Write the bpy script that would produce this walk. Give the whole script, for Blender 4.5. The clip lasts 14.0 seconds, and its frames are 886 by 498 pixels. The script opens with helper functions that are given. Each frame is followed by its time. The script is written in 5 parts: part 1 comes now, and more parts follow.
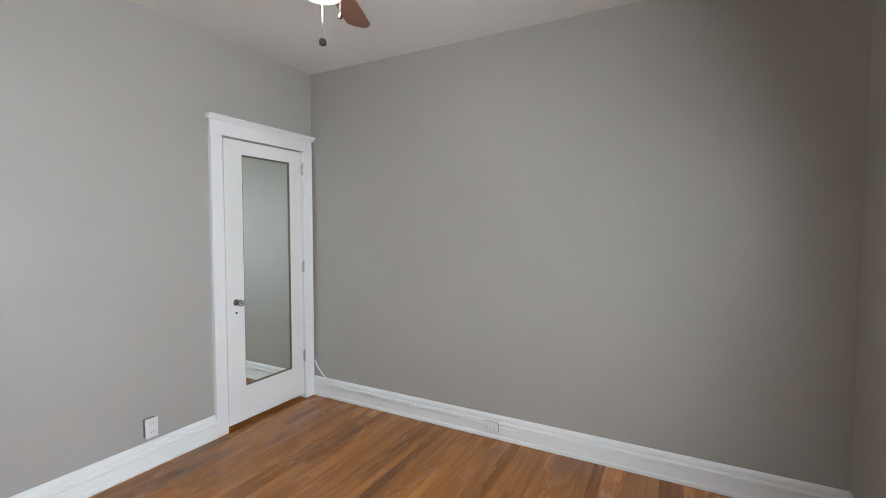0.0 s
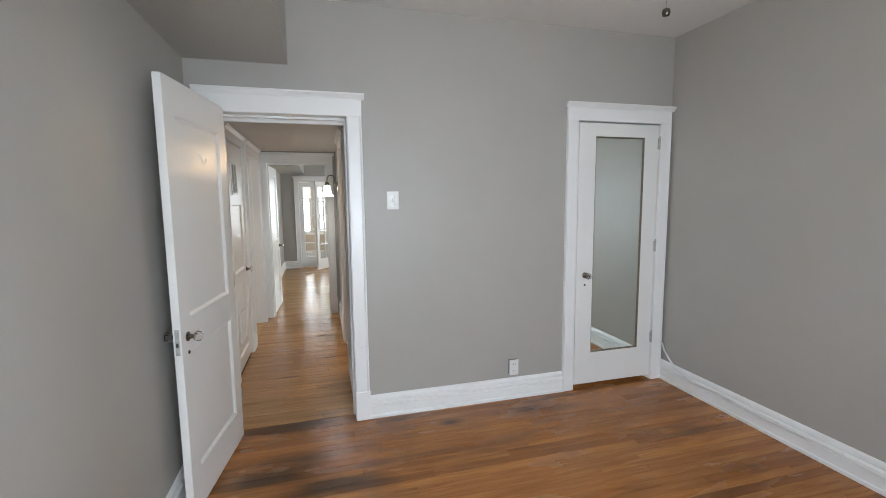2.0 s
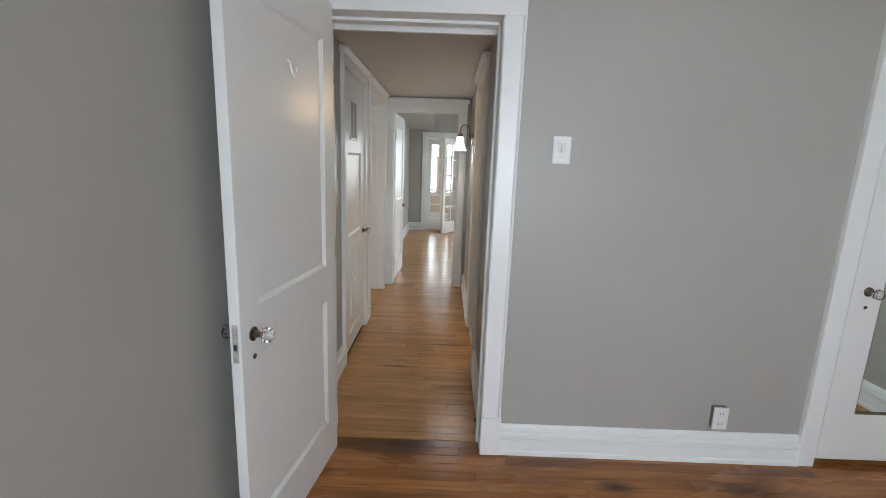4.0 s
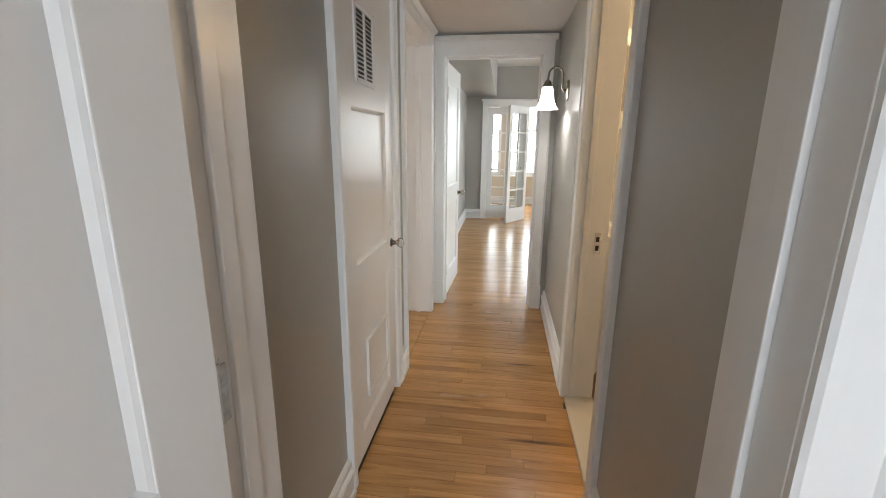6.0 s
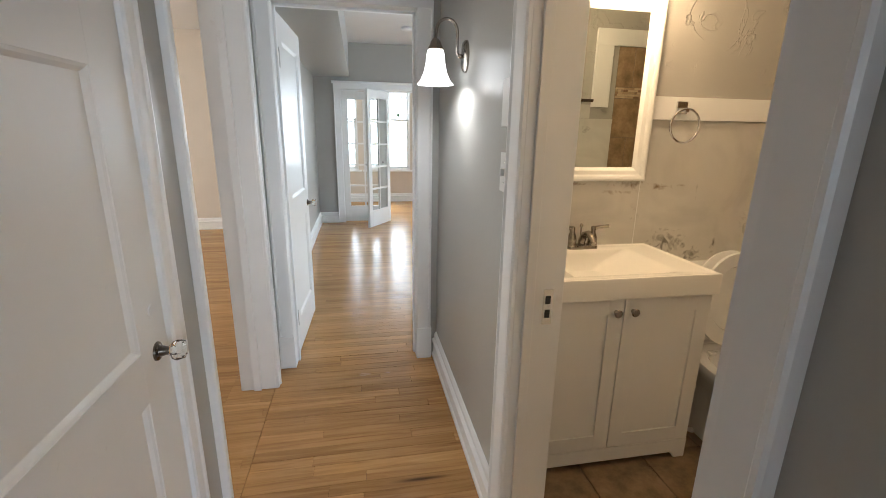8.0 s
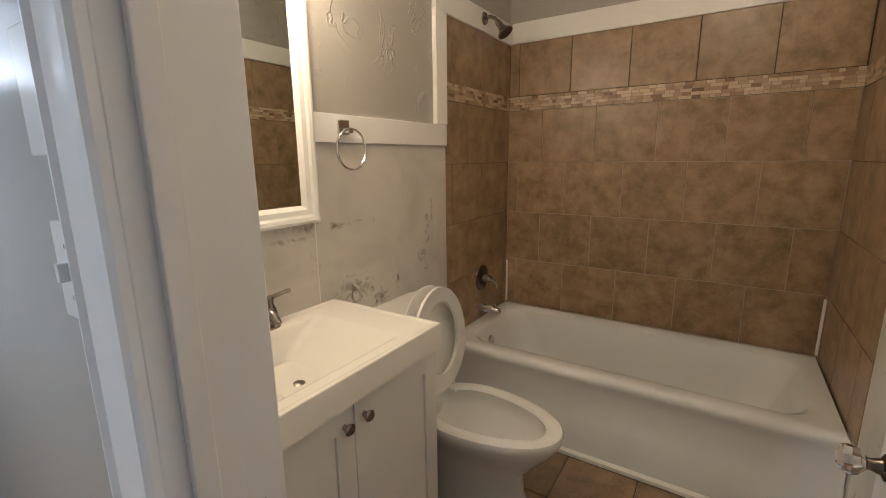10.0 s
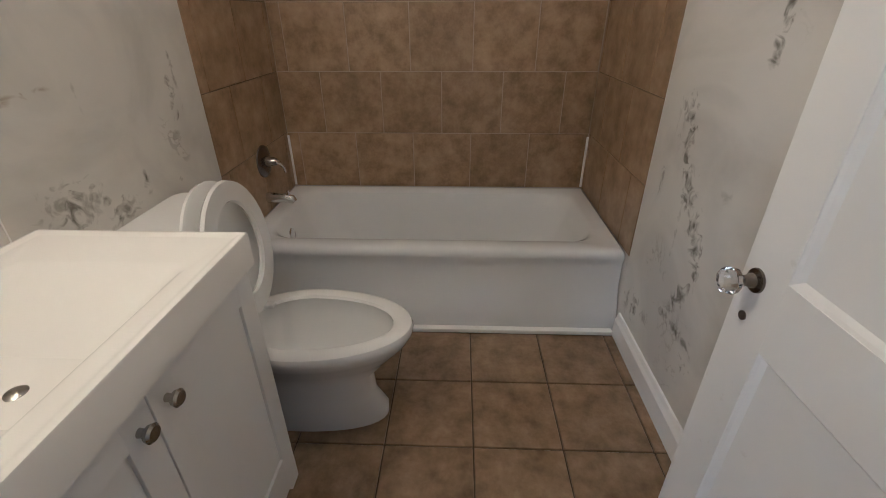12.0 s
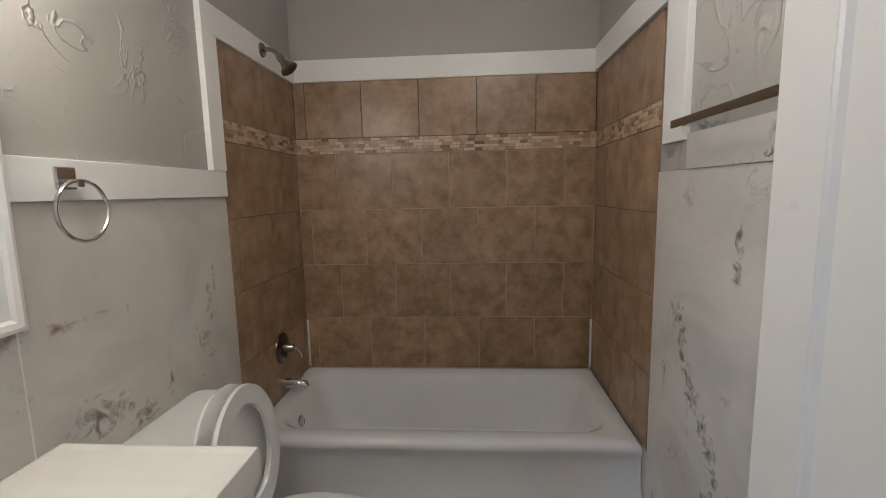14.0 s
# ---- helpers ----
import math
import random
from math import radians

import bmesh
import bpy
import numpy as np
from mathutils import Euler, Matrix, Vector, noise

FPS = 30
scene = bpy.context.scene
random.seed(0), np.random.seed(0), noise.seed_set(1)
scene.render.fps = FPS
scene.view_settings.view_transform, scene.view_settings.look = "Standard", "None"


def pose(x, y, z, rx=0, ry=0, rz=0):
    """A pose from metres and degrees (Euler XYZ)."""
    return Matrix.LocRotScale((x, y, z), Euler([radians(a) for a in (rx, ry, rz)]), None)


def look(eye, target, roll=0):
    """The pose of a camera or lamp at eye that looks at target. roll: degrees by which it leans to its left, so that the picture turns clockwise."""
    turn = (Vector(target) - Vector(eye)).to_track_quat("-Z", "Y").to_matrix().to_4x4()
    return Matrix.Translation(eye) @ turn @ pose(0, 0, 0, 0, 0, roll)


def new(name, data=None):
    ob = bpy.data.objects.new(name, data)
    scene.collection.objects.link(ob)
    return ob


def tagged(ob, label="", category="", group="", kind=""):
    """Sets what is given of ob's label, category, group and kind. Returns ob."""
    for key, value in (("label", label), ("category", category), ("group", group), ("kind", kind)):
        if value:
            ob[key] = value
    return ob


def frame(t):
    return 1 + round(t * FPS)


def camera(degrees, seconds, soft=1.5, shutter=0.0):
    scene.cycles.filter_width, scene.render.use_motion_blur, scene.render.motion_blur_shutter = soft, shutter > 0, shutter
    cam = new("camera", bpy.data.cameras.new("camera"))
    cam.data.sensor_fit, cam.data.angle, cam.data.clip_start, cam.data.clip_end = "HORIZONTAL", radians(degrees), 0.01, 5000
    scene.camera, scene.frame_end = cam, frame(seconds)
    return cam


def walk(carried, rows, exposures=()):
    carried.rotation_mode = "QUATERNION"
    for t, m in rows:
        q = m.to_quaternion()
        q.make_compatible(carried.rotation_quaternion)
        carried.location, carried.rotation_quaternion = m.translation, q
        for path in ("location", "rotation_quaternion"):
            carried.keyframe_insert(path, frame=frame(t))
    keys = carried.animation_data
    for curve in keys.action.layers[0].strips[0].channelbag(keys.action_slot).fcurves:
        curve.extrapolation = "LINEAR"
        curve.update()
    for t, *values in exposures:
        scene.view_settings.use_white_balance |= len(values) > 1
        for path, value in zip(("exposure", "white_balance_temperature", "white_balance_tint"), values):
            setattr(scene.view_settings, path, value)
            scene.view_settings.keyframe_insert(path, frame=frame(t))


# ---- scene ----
cam = camera(90.7, 14.0, soft=0.95)
PATH = [
    (0, (0.498, -2.758, 1.437), (2.257, -1.81, 1.34), 0.1),
    (0.5, (0.557, -2.869, 1.45), (2.079, -1.576, 1.336), -0.1),
    (1, (0.56, -2.92, 1.491), (1.752, -1.324, 1.313), -0.6),
    (1.5, (0.595, -2.936, 1.497), (1.4, -1.117, 1.292), -1.2),
    (2, (0.581, -2.918, 1.498), (1.11, -1.003, 1.272), -0.6),
    (2.5, (0.566, -2.831, 1.499), (0.892, -0.877, 1.223), 0.0),
    (3, (0.536, -2.585, 1.488), (0.738, -0.622, 1.16), 0.3),
    (3.5, (0.549, -2.28, 1.453), (0.664, -0.32, 1.073), 0.7),
    (4, (0.545, -1.975, 1.419), (0.539, -0.012, 1.034), 2.1),
    (4.2, (0.508, -1.825, 1.407), (0.471, 0.134, 1.007), 2.3),
    (6.3, (0.396, -0.304, 1.353), (0.13, 1.611, 0.84), 0.3),
    (6.5, (0.382, -0.185, 1.362), (0.123, 1.726, 0.829), 0.3),
    (7, (0.334, 0.094, 1.349), (0.15, 2.012, 0.811), 0.2),
    (7.5, (0.313, 0.345, 1.347), (0.393, 2.27, 0.811), 0.3),
    (8, (0.344, 0.56, 1.362), (0.71, 2.457, 0.844), 1.0),
    (8.5, (0.354, 0.759, 1.362), (1.132, 2.547, 0.916), 1.1),
    (9, (0.397, 0.898, 1.374), (1.613, 2.437, 0.981), 0.0),
    (9.2, (0.438, 0.963, 1.375), (1.752, 2.42, 0.989), -0.3),
    (11.3, (0.79, 1.437, 1.321), (2.641, 1.773, 0.641), -0.5),
    (11.5, (0.812, 1.448, 1.304), (2.648, 1.69, 0.548), -0.4),
    (12, (0.841, 1.467, 1.282), (2.602, 1.533, 0.336), -0.2),
    (12.5, (0.852, 1.476, 1.31), (2.607, 1.519, 0.351), -0.2),
    (13, (0.829, 1.469, 1.362), (2.686, 1.55, 0.625), -1.0),
    (13.5, (0.81, 1.451, 1.41), (2.743, 1.552, 0.908), -1.2),
    (14, (0.786, 1.437, 1.437), (2.764, 1.569, 1.173), -1.2),
]
LOOKS = [(0, 0.16, 6480, 10), (1.2, 0.05, 6530, 10), (2.5, -0.12, 6450, 10), (4.2, -0.22, 6450, 10), (6.5, 0.2, 6600, 10), (8, 0.1, 6050, 9), (9.2, 0.0, 5700, 8), (11.3, -0.02, 4550, 10), (12.8, -0.06, 4500, 9), (14, -0.12, 4350, 8)]
walk(cam, [(t, look(eye, target, roll)) for t, eye, target, roll in PATH], LOOKS)


# ---- world and lights ----
world = bpy.data.worlds.new("world")
scene.world = world
world.use_nodes = True
wn = world.node_tree
sky = wn.nodes.new("ShaderNodeTexSky")
sky.sky_type = "NISHITA"
sky.sun_disc = False
sky.sun_elevation = radians(48)
sky.sun_rotation = radians(15)
wn.links.new(sky.outputs[0], wn.nodes["Background"].inputs[0])
wn.nodes["Background"].inputs[1].default_value = 0.15


def lamp(name, kind, place, energy, color=(1, 1, 1), size=0.1, size_y=None, target=None):
    data = bpy.data.lights.new(name, kind)
    data.energy, data.color = energy, color
    if kind == "AREA":
        data.shape = "RECTANGLE"
        data.size, data.size_y = size, size_y or size
    elif kind == "SUN":
        data.angle = radians(size)
    else:
        data.shadow_soft_size = size
    ob = new(name, data)
    ob.matrix_world = look(place, target) if target else Matrix.Translation(place)
    return ob


lamp("sun", "SUN", (6, 30, 32), 4.0, (1, 0.95, 0.87), 0.5, target=(1, 8, 0))
# daylight in the window openings
lamp("bedroom_window_light", "AREA", (1.10, -3.59, 1.45), 51, (0.80, 0.90, 1.0), 1.33, 1.37, target=(1.38, -1.4, 0.70)).data.spread = radians(160)
# living and dining room: fill light added at windows that are never seen
lamp("living_fill_light", "AREA", (4.36, 5.2, 1.4), 68, (0.82, 0.92, 1.0), 2.0, 1.4, target=(0, 5.2, 1.2))
lamp("dining_fill_light", "AREA", (-4.06, 4.6, 1.4), 65, (1.0, 0.93, 0.82), 2.0, 1.4, target=(0, 4.6, 1.2))
lamp("sunroom_window_light", "AREA", (1.33, 9.37, 1.37), 80, (0.86, 0.94, 1.0), 3.8, 1.4, target=(1.33, 0, 0.9))
# lamps that burn in the place
lamp("sconce_bulb", "POINT", (0.655, 2.40, 1.575), 7.5, (1.0, 0.97, 0.93), 0.025)
for x in (1.28, 1.52):
    lamp("vanity_bulb", "POINT", (x, 2.29, 1.945), 9.5, (1.0, 0.68, 0.37), 0.03)
lamp("bath_ceiling_bulb", "POINT", (1.80, 1.25, 2.40), 12.0, (1.0, 0.68, 0.37), 0.09)
lamp("fan_bulb", "POINT", (1.88, -1.45, 2.33), 5, (1.0, 0.93, 0.84), 0.06)


# ---- materials ----
def material(name, color, rough=0.5, metal=0.0, vary=0.06, scale=4.0, bump=0.0, bump_scale=60.0, coat=0.0, stretch=(1, 1, 1), random_tint=0.0):
    """A painted or plain surface: two scales of noise in colour, fine relief."""
    m = bpy.data.materials.new(name)
    m.use_nodes = True
    nt = m.node_tree
    b = nt.nodes["Principled BSDF"]
    b.inputs["Roughness"].default_value = rough
    b.inputs["Metallic"].default_value = metal
    b.inputs["Coat Weight"].default_value = coat
    geo = nt.nodes.new("ShaderNodeNewGeometry")
    mp = nt.nodes.new("ShaderNodeMapping")
    mp.inputs["Scale"].default_value = stretch
    nt.links.new(geo.outputs["Position"], mp.inputs[0])
    n1 = nt.nodes.new("ShaderNodeTexNoise")
    n1.inputs["Scale"].default_value = scale
    n1.inputs["Detail"].default_value = 6
    n1.inputs["Roughness"].default_value = 0.6
    nt.links.new(mp.outputs[0], n1.inputs["Vector"])
    hsv = nt.nodes.new("ShaderNodeHueSaturation")
    hsv.inputs["Color"].default_value = (*color, 1)
    rng = nt.nodes.new("ShaderNodeMapRange")
    rng.inputs["From Min"].default_value, rng.inputs["From Max"].default_value = 0.25, 0.75
    rng.inputs["To Min"].default_value, rng.inputs["To Max"].default_value = 1 - vary, 1 + vary
    nt.links.new(n1.outputs["Fac"], rng.inputs["Value"])
    last = rng.outputs[0]
    if random_tint:
        info = nt.nodes.new("ShaderNodeObjectInfo")
        r2 = nt.nodes.new("ShaderNodeMapRange")
        r2.inputs["To Min"].default_value, r2.inputs["To Max"].default_value = 1 - random_tint, 1 + random_tint
        nt.links.new(info.outputs["Random"], r2.inputs["Value"])
        mul = nt.nodes.new("ShaderNodeMath")
        mul.operation = "MULTIPLY"
        nt.links.new(last, mul.inputs[0])
        nt.links.new(r2.outputs[0], mul.inputs[1])
        last = mul.outputs[0]
    nt.links.new(last, hsv.inputs["Value"])
    nt.links.new(hsv.outputs[0], b.inputs["Base Color"])
    r3 = nt.nodes.new("ShaderNodeMapRange")
    r3.inputs["To Min"].default_value, r3.inputs["To Max"].default_value = max(0.02, rough - 0.03), min(1, rough + 0.03)
    nt.links.new(n1.outputs["Fac"], r3.inputs["Value"])
    nt.links.new(r3.outputs[0], b.inputs["Roughness"])
    if bump:
        n2 = nt.nodes.new("ShaderNodeTexNoise")
        n2.inputs["Scale"].default_value = bump_scale
        n2.inputs["Detail"].default_value = 4
        nt.links.new(mp.outputs[0], n2.inputs["Vector"])
        bp = nt.nodes.new("ShaderNodeBump")
        bp.inputs["Strength"].default_value = bump
        bp.inputs["Distance"].default_value = 0.004
        nt.links.new(n2.outputs["Fac"], bp.inputs["Height"])
        nt.links.new(bp.outputs[0], b.inputs["Normal"])
    return m


def add_wear(m, amount, scale, colour):
    """Small chips and scuffs where the paint has come away."""
    nt = m.node_tree
    b = nt.nodes["Principled BSDF"]
    old = b.inputs["Base Color"].links[0].from_socket
    geo = nt.nodes["Geometry"]
    n1 = nt.nodes.new("ShaderNodeTexNoise")
    n1.inputs["Scale"].default_value, n1.inputs["Detail"].default_value = scale, 5
    n1.inputs["Roughness"].default_value = 0.7
    nt.links.new(geo.outputs["Position"], n1.inputs["Vector"])
    mask = ramp(nt, n1.outputs["Fac"], [(0.665, (0, 0, 0)), (0.70, (amount, amount, amount))])
    mix = nt.nodes.new("ShaderNodeMix")
    mix.data_type = "RGBA"
    nt.links.new(mask, mix.inputs[0])
    nt.links.new(old, mix.inputs[6])
    mix.inputs[7].default_value = (*colour, 1)
    nt.links.new(mix.outputs[2], b.inputs["Base Color"])


def ramp(nt, source, stops):
    r = nt.nodes.new("ShaderNodeValToRGB")
    while len(r.color_ramp.elements) < len(stops):
        r.color_ramp.elements.new(0.5)
    for e, (p, c) in zip(r.color_ramp.elements, stops):
        e.position, e.color = p, (*c, 1)
    nt.links.new(source, r.inputs[0])
    return r.outputs[0]


def wood_floor(name, dark, mid, light, stain, rough=0.3, island=False, blots=(), spread=1.0):
    """Oak strip boards along x: each board its own tone, fine grain, dark water stains."""
    m = bpy.data.materials.new(name)
    m.use_nodes = True
    nt = m.node_tree
    b = nt.nodes["Principled BSDF"]
    geo = nt.nodes.new("ShaderNodeNewGeometry")
    if island:
        rnd = geo.outputs["Random Per Island"]
    else:
        rnd = nt.nodes.new("ShaderNodeObjectInfo").outputs["Random"]
    off = nt.nodes.new("ShaderNodeVectorMath")
    off.operation = "MULTIPLY_ADD"
    comb = nt.nodes.new("ShaderNodeCombineXYZ")
    for i in range(3):
        nt.links.new(rnd, comb.inputs[i])
    nt.links.new(comb.outputs[0], off.inputs[0])
    off.inputs[1].default_value = (13, 7, 5)
    nt.links.new(geo.outputs["Position"], off.inputs[2])
    mp = nt.nodes.new("ShaderNodeMapping")
    mp.inputs["Scale"].default_value = (1.5, 24, 10)
    nt.links.new(off.outputs[0], mp.inputs[0])
    n1 = nt.nodes.new("ShaderNodeTexNoise")
    n1.inputs["Scale"].default_value = 1.6
    n1.inputs["Detail"].default_value = 7
    n1.inputs["Roughness"].default_value = 0.58
    n1.inputs["Distortion"].default_value = 0.9
    nt.links.new(mp.outputs[0], n1.inputs["Vector"])
    grain = ramp(nt, n1.outputs["Fac"], [(0.22, dark), (0.40, tuple(0.3 * a + 0.7 * c for a, c in zip(dark, mid))), (0.52, mid), (0.78, tuple(0.5 * a + 0.5 * c for a, c in zip(light, mid)))])
    tones = [(0.0, (0.62, 0.56, 0.50)), (0.15, (0.80, 0.76, 0.72)), (0.5, (0.98, 0.97, 0.96)), (0.8, (1.08, 1.07, 1.05)), (1.0, (1.30, 1.30, 1.26))]
    tone = ramp(nt, rnd, [(p, tuple(1 + spread * (v - 1) for v in c)) for p, c in tones])
    mix = nt.nodes.new("ShaderNodeMix")
    mix.data_type, mix.blend_type = "RGBA", "MULTIPLY"
    mix.inputs[0].default_value = 1.0
    nt.links.new(grain, mix.inputs[6])
    nt.links.new(tone, mix.inputs[7])
    # dark stains, stretched along the boards
    mp2 = nt.nodes.new("ShaderNodeMapping")
    mp2.inputs["Scale"].default_value = (0.9, 3.2, 1)
    nt.links.new(geo.outputs["Position"], mp2.inputs[0])
    n3 = nt.nodes.new("ShaderNodeTexNoise")
    n3.inputs["Scale"].default_value = 1.5
    n3.inputs["Detail"].default_value = 5
    nt.links.new(mp2.outputs[0], n3.inputs["Vector"])
    mask = ramp(nt, n3.outputs["Fac"], [(0.56, (0, 0, 0)), (0.70, (stain, stain, stain))])
    for cx, cy, rx, ry in blots:
        # one old water stain with a ragged edge
        mp3 = nt.nodes.new("ShaderNodeMapping")
        mp3.inputs["Location"].default_value = (-cx / rx, -cy / ry, 0)
        mp3.inputs["Scale"].default_value = (1 / rx, 1 / ry, 0)
        nt.links.new(geo.outputs["Position"], mp3.inputs[0])
        ln = nt.nodes.new("ShaderNodeVectorMath")
        ln.operation = "LENGTH"
        nt.links.new(mp3.outputs[0], ln.inputs[0])
        add = nt.nodes.new("ShaderNodeMath")
        add.operation = "MULTIPLY_ADD"
        add.inputs[1].default_value = 2.6
        nt.links.new(n3.outputs["Fac"], add.inputs[0])
        nt.links.new(ln.outputs["Value"], add.inputs[2])
        rg = nt.nodes.new("ShaderNodeMapRange")
        rg.inputs["From Min"].default_value, rg.inputs["From Max"].default_value = 2.5, 1.5
        rg.inputs["To Min"].default_value, rg.inputs["To Max"].default_value = 0.0, 0.8
        nt.links.new(add.outputs[0], rg.inputs["Value"])
        mx = nt.nodes.new("ShaderNodeMath")
        mx.operation = "MAXIMUM"
        nt.links.new(mask, mx.inputs[0])
        nt.links.new(rg.outputs[0], mx.inputs[1])
        mask = mx.outputs[0]
    mix2 = nt.nodes.new("ShaderNodeMix")
    mix2.data_type = "RGBA"
    nt.links.new(mask, mix2.inputs[0])
    nt.links.new(mix.outputs[2], mix2.inputs[6])
    mix2.inputs[7].default_value = (0.035, 0.02, 0.013, 1)
    nt.links.new(mix2.outputs[2], b.inputs["Base Color"])
    r3 = nt.nodes.new("ShaderNodeMapRange")
    r3.inputs["To Min"].default_value, r3.inputs["To Max"].default_value = rough - 0.08, rough + 0.12
    nt.links.new(n3.outputs["Fac"], r3.inputs["Value"])
    nt.links.new(r3.outputs[0], b.inputs["Roughness"])
    bp = nt.nodes.new("ShaderNodeBump")
    bp.inputs["Strength"].default_value = 0.12
    bp.inputs["Distance"].default_value = 0.003
    nt.links.new(n1.outputs["Fac"], bp.inputs["Height"])
    nt.links.new(bp.outputs[0], b.inputs["Normal"])
    return m


def marble_panel(name, base, vein, grime, spread=0.565, tall=1.0, stains=()):
    """Cultured marble sheet: soft swirls, thin veins and dark mildew blots."""
    m = bpy.data.materials.new(name)
    m.use_nodes = True
    nt = m.node_tree
    b = nt.nodes["Principled BSDF"]
    geo = nt.nodes.new("ShaderNodeNewGeometry")
    n1 = nt.nodes.new("ShaderNodeTexNoise")
    n1.inputs["Scale"].default_value = 2.2
    n1.inputs["Detail"].default_value = 6
    n1.inputs["Distortion"].default_value = 1.6
    nt.links.new(geo.outputs["Position"], n1.inputs["Vector"])
    c1 = ramp(nt, n1.outputs["Fac"], [(0.3, tuple(0.82 * c for c in base)), (0.55, base), (0.8, tuple(min(1, 1.06 * c) for c in base))])
    # veins: thin lines where a warped noise crosses its middle
    n2 = nt.nodes.new("ShaderNodeTexNoise")
    n2.inputs["Scale"].default_value = 3.1
    n2.inputs["Detail"].default_value = 5
    n2.inputs["Distortion"].default_value = 2.4
    nt.links.new(geo.outputs["Position"], n2.inputs["Vector"])
    line = ramp(nt, n2.outputs["Fac"], [(0.485, (0, 0, 0)), (0.5, (1, 1, 1)), (0.515, (0, 0, 0))])
    n3 = nt.nodes.new("ShaderNodeTexNoise")
    n3.inputs["Scale"].default_value = 2.9
    mp = nt.nodes.new("ShaderNodeMapping")
    mp.inputs["Scale"].default_value = (1, 1, tall)
    nt.links.new(geo.outputs["Position"], mp.inputs[0])
    nt.links.new(mp.outputs[0], n3.inputs["Vector"])
    where = ramp(nt, n3.outputs["Fac"], [(spread, (0, 0, 0)), (spread + 0.12, (1, 1, 1))])
    n4 = nt.nodes.new("ShaderNodeTexNoise")
    n4.inputs["Scale"].default_value = 17
    n4.inputs["Detail"].default_value = 5
    n4.inputs["Distortion"].default_value = 1.2
    nt.links.new(geo.outputs["Position"], n4.inputs["Vector"])
    blot = ramp(nt, n4.outputs["Fac"], [(0.57, (0, 0, 0)), (0.635, (1, 1, 1))])

    def times(a, c, f=1.0):
        mm = nt.nodes.new("ShaderNodeMath")
        mm.operation = "MULTIPLY"
        nt.links.new(a, mm.inputs[0])
        nt.links.new(c, mm.inputs[1])
        m2 = nt.nodes.new("ShaderNodeMath")
        m2.operation = "MULTIPLY"
        nt.links.new(mm.outputs[0], m2.inputs[0])
        m2.inputs[1].default_value = f
        return m2.outputs[0]

    def blend(fac, a, colour):
        mx = nt.nodes.new("ShaderNodeMix")
        mx.data_type = "RGBA"
        nt.links.new(fac, mx.inputs[0])
        nt.links.new(a, mx.inputs[6])
        mx.inputs[7].default_value = (*colour, 1)
        return mx.outputs[2]

    c2 = blend(times(line, where, 0.75), c1, vein)
    c3 = blend(times(blot, where, grime), c2, (0.06, 0.055, 0.045))
    n5 = nt.nodes.new("ShaderNodeTexNoise")
    n5.inputs["Scale"].default_value, n5.inputs["Detail"].default_value, n5.inputs["Distortion"].default_value = 19, 6, 1.8
    nt.links.new(geo.outputs["Position"], n5.inputs["Vector"])
    for cx, cz, rx, rz, strength, colour in stains:
        # one ragged mildew or rust mark
        mp3 = nt.nodes.new("ShaderNodeMapping")
        mp3.inputs["Location"].default_value = (-cx / rx, 0, -cz / rz)
        mp3.inputs["Scale"].default_value = (1 / rx, 0, 1 / rz)
        nt.links.new(geo.outputs["Position"], mp3.inputs[0])
        ln = nt.nodes.new("ShaderNodeVectorMath")
        ln.operation = "LENGTH"
        nt.links.new(mp3.outputs[0], ln.inputs[0])
        add = nt.nodes.new("ShaderNodeMath")
        add.operation = "MULTIPLY_ADD"
        add.inputs[1].default_value = 4.5
        nt.links.new(n5.outputs["Fac"], add.inputs[0])
        nt.links.new(ln.outputs["Value"], add.inputs[2])
        rg = nt.nodes.new("ShaderNodeMapRange")
        rg.inputs["From Min"].default_value, rg.inputs["From Max"].default_value = 3.05, 1.75
        rg.inputs["To Min"].default_value, rg.inputs["To Max"].default_value = 0.0, strength
        nt.links.new(add.outputs[0], rg.inputs["Value"])
        c3 = blend(rg.outputs[0], c3, colour)
    nt.links.new(c3, b.inputs["Base Color"])
    b.inputs["Roughness"].default_value = 0.28
    return m


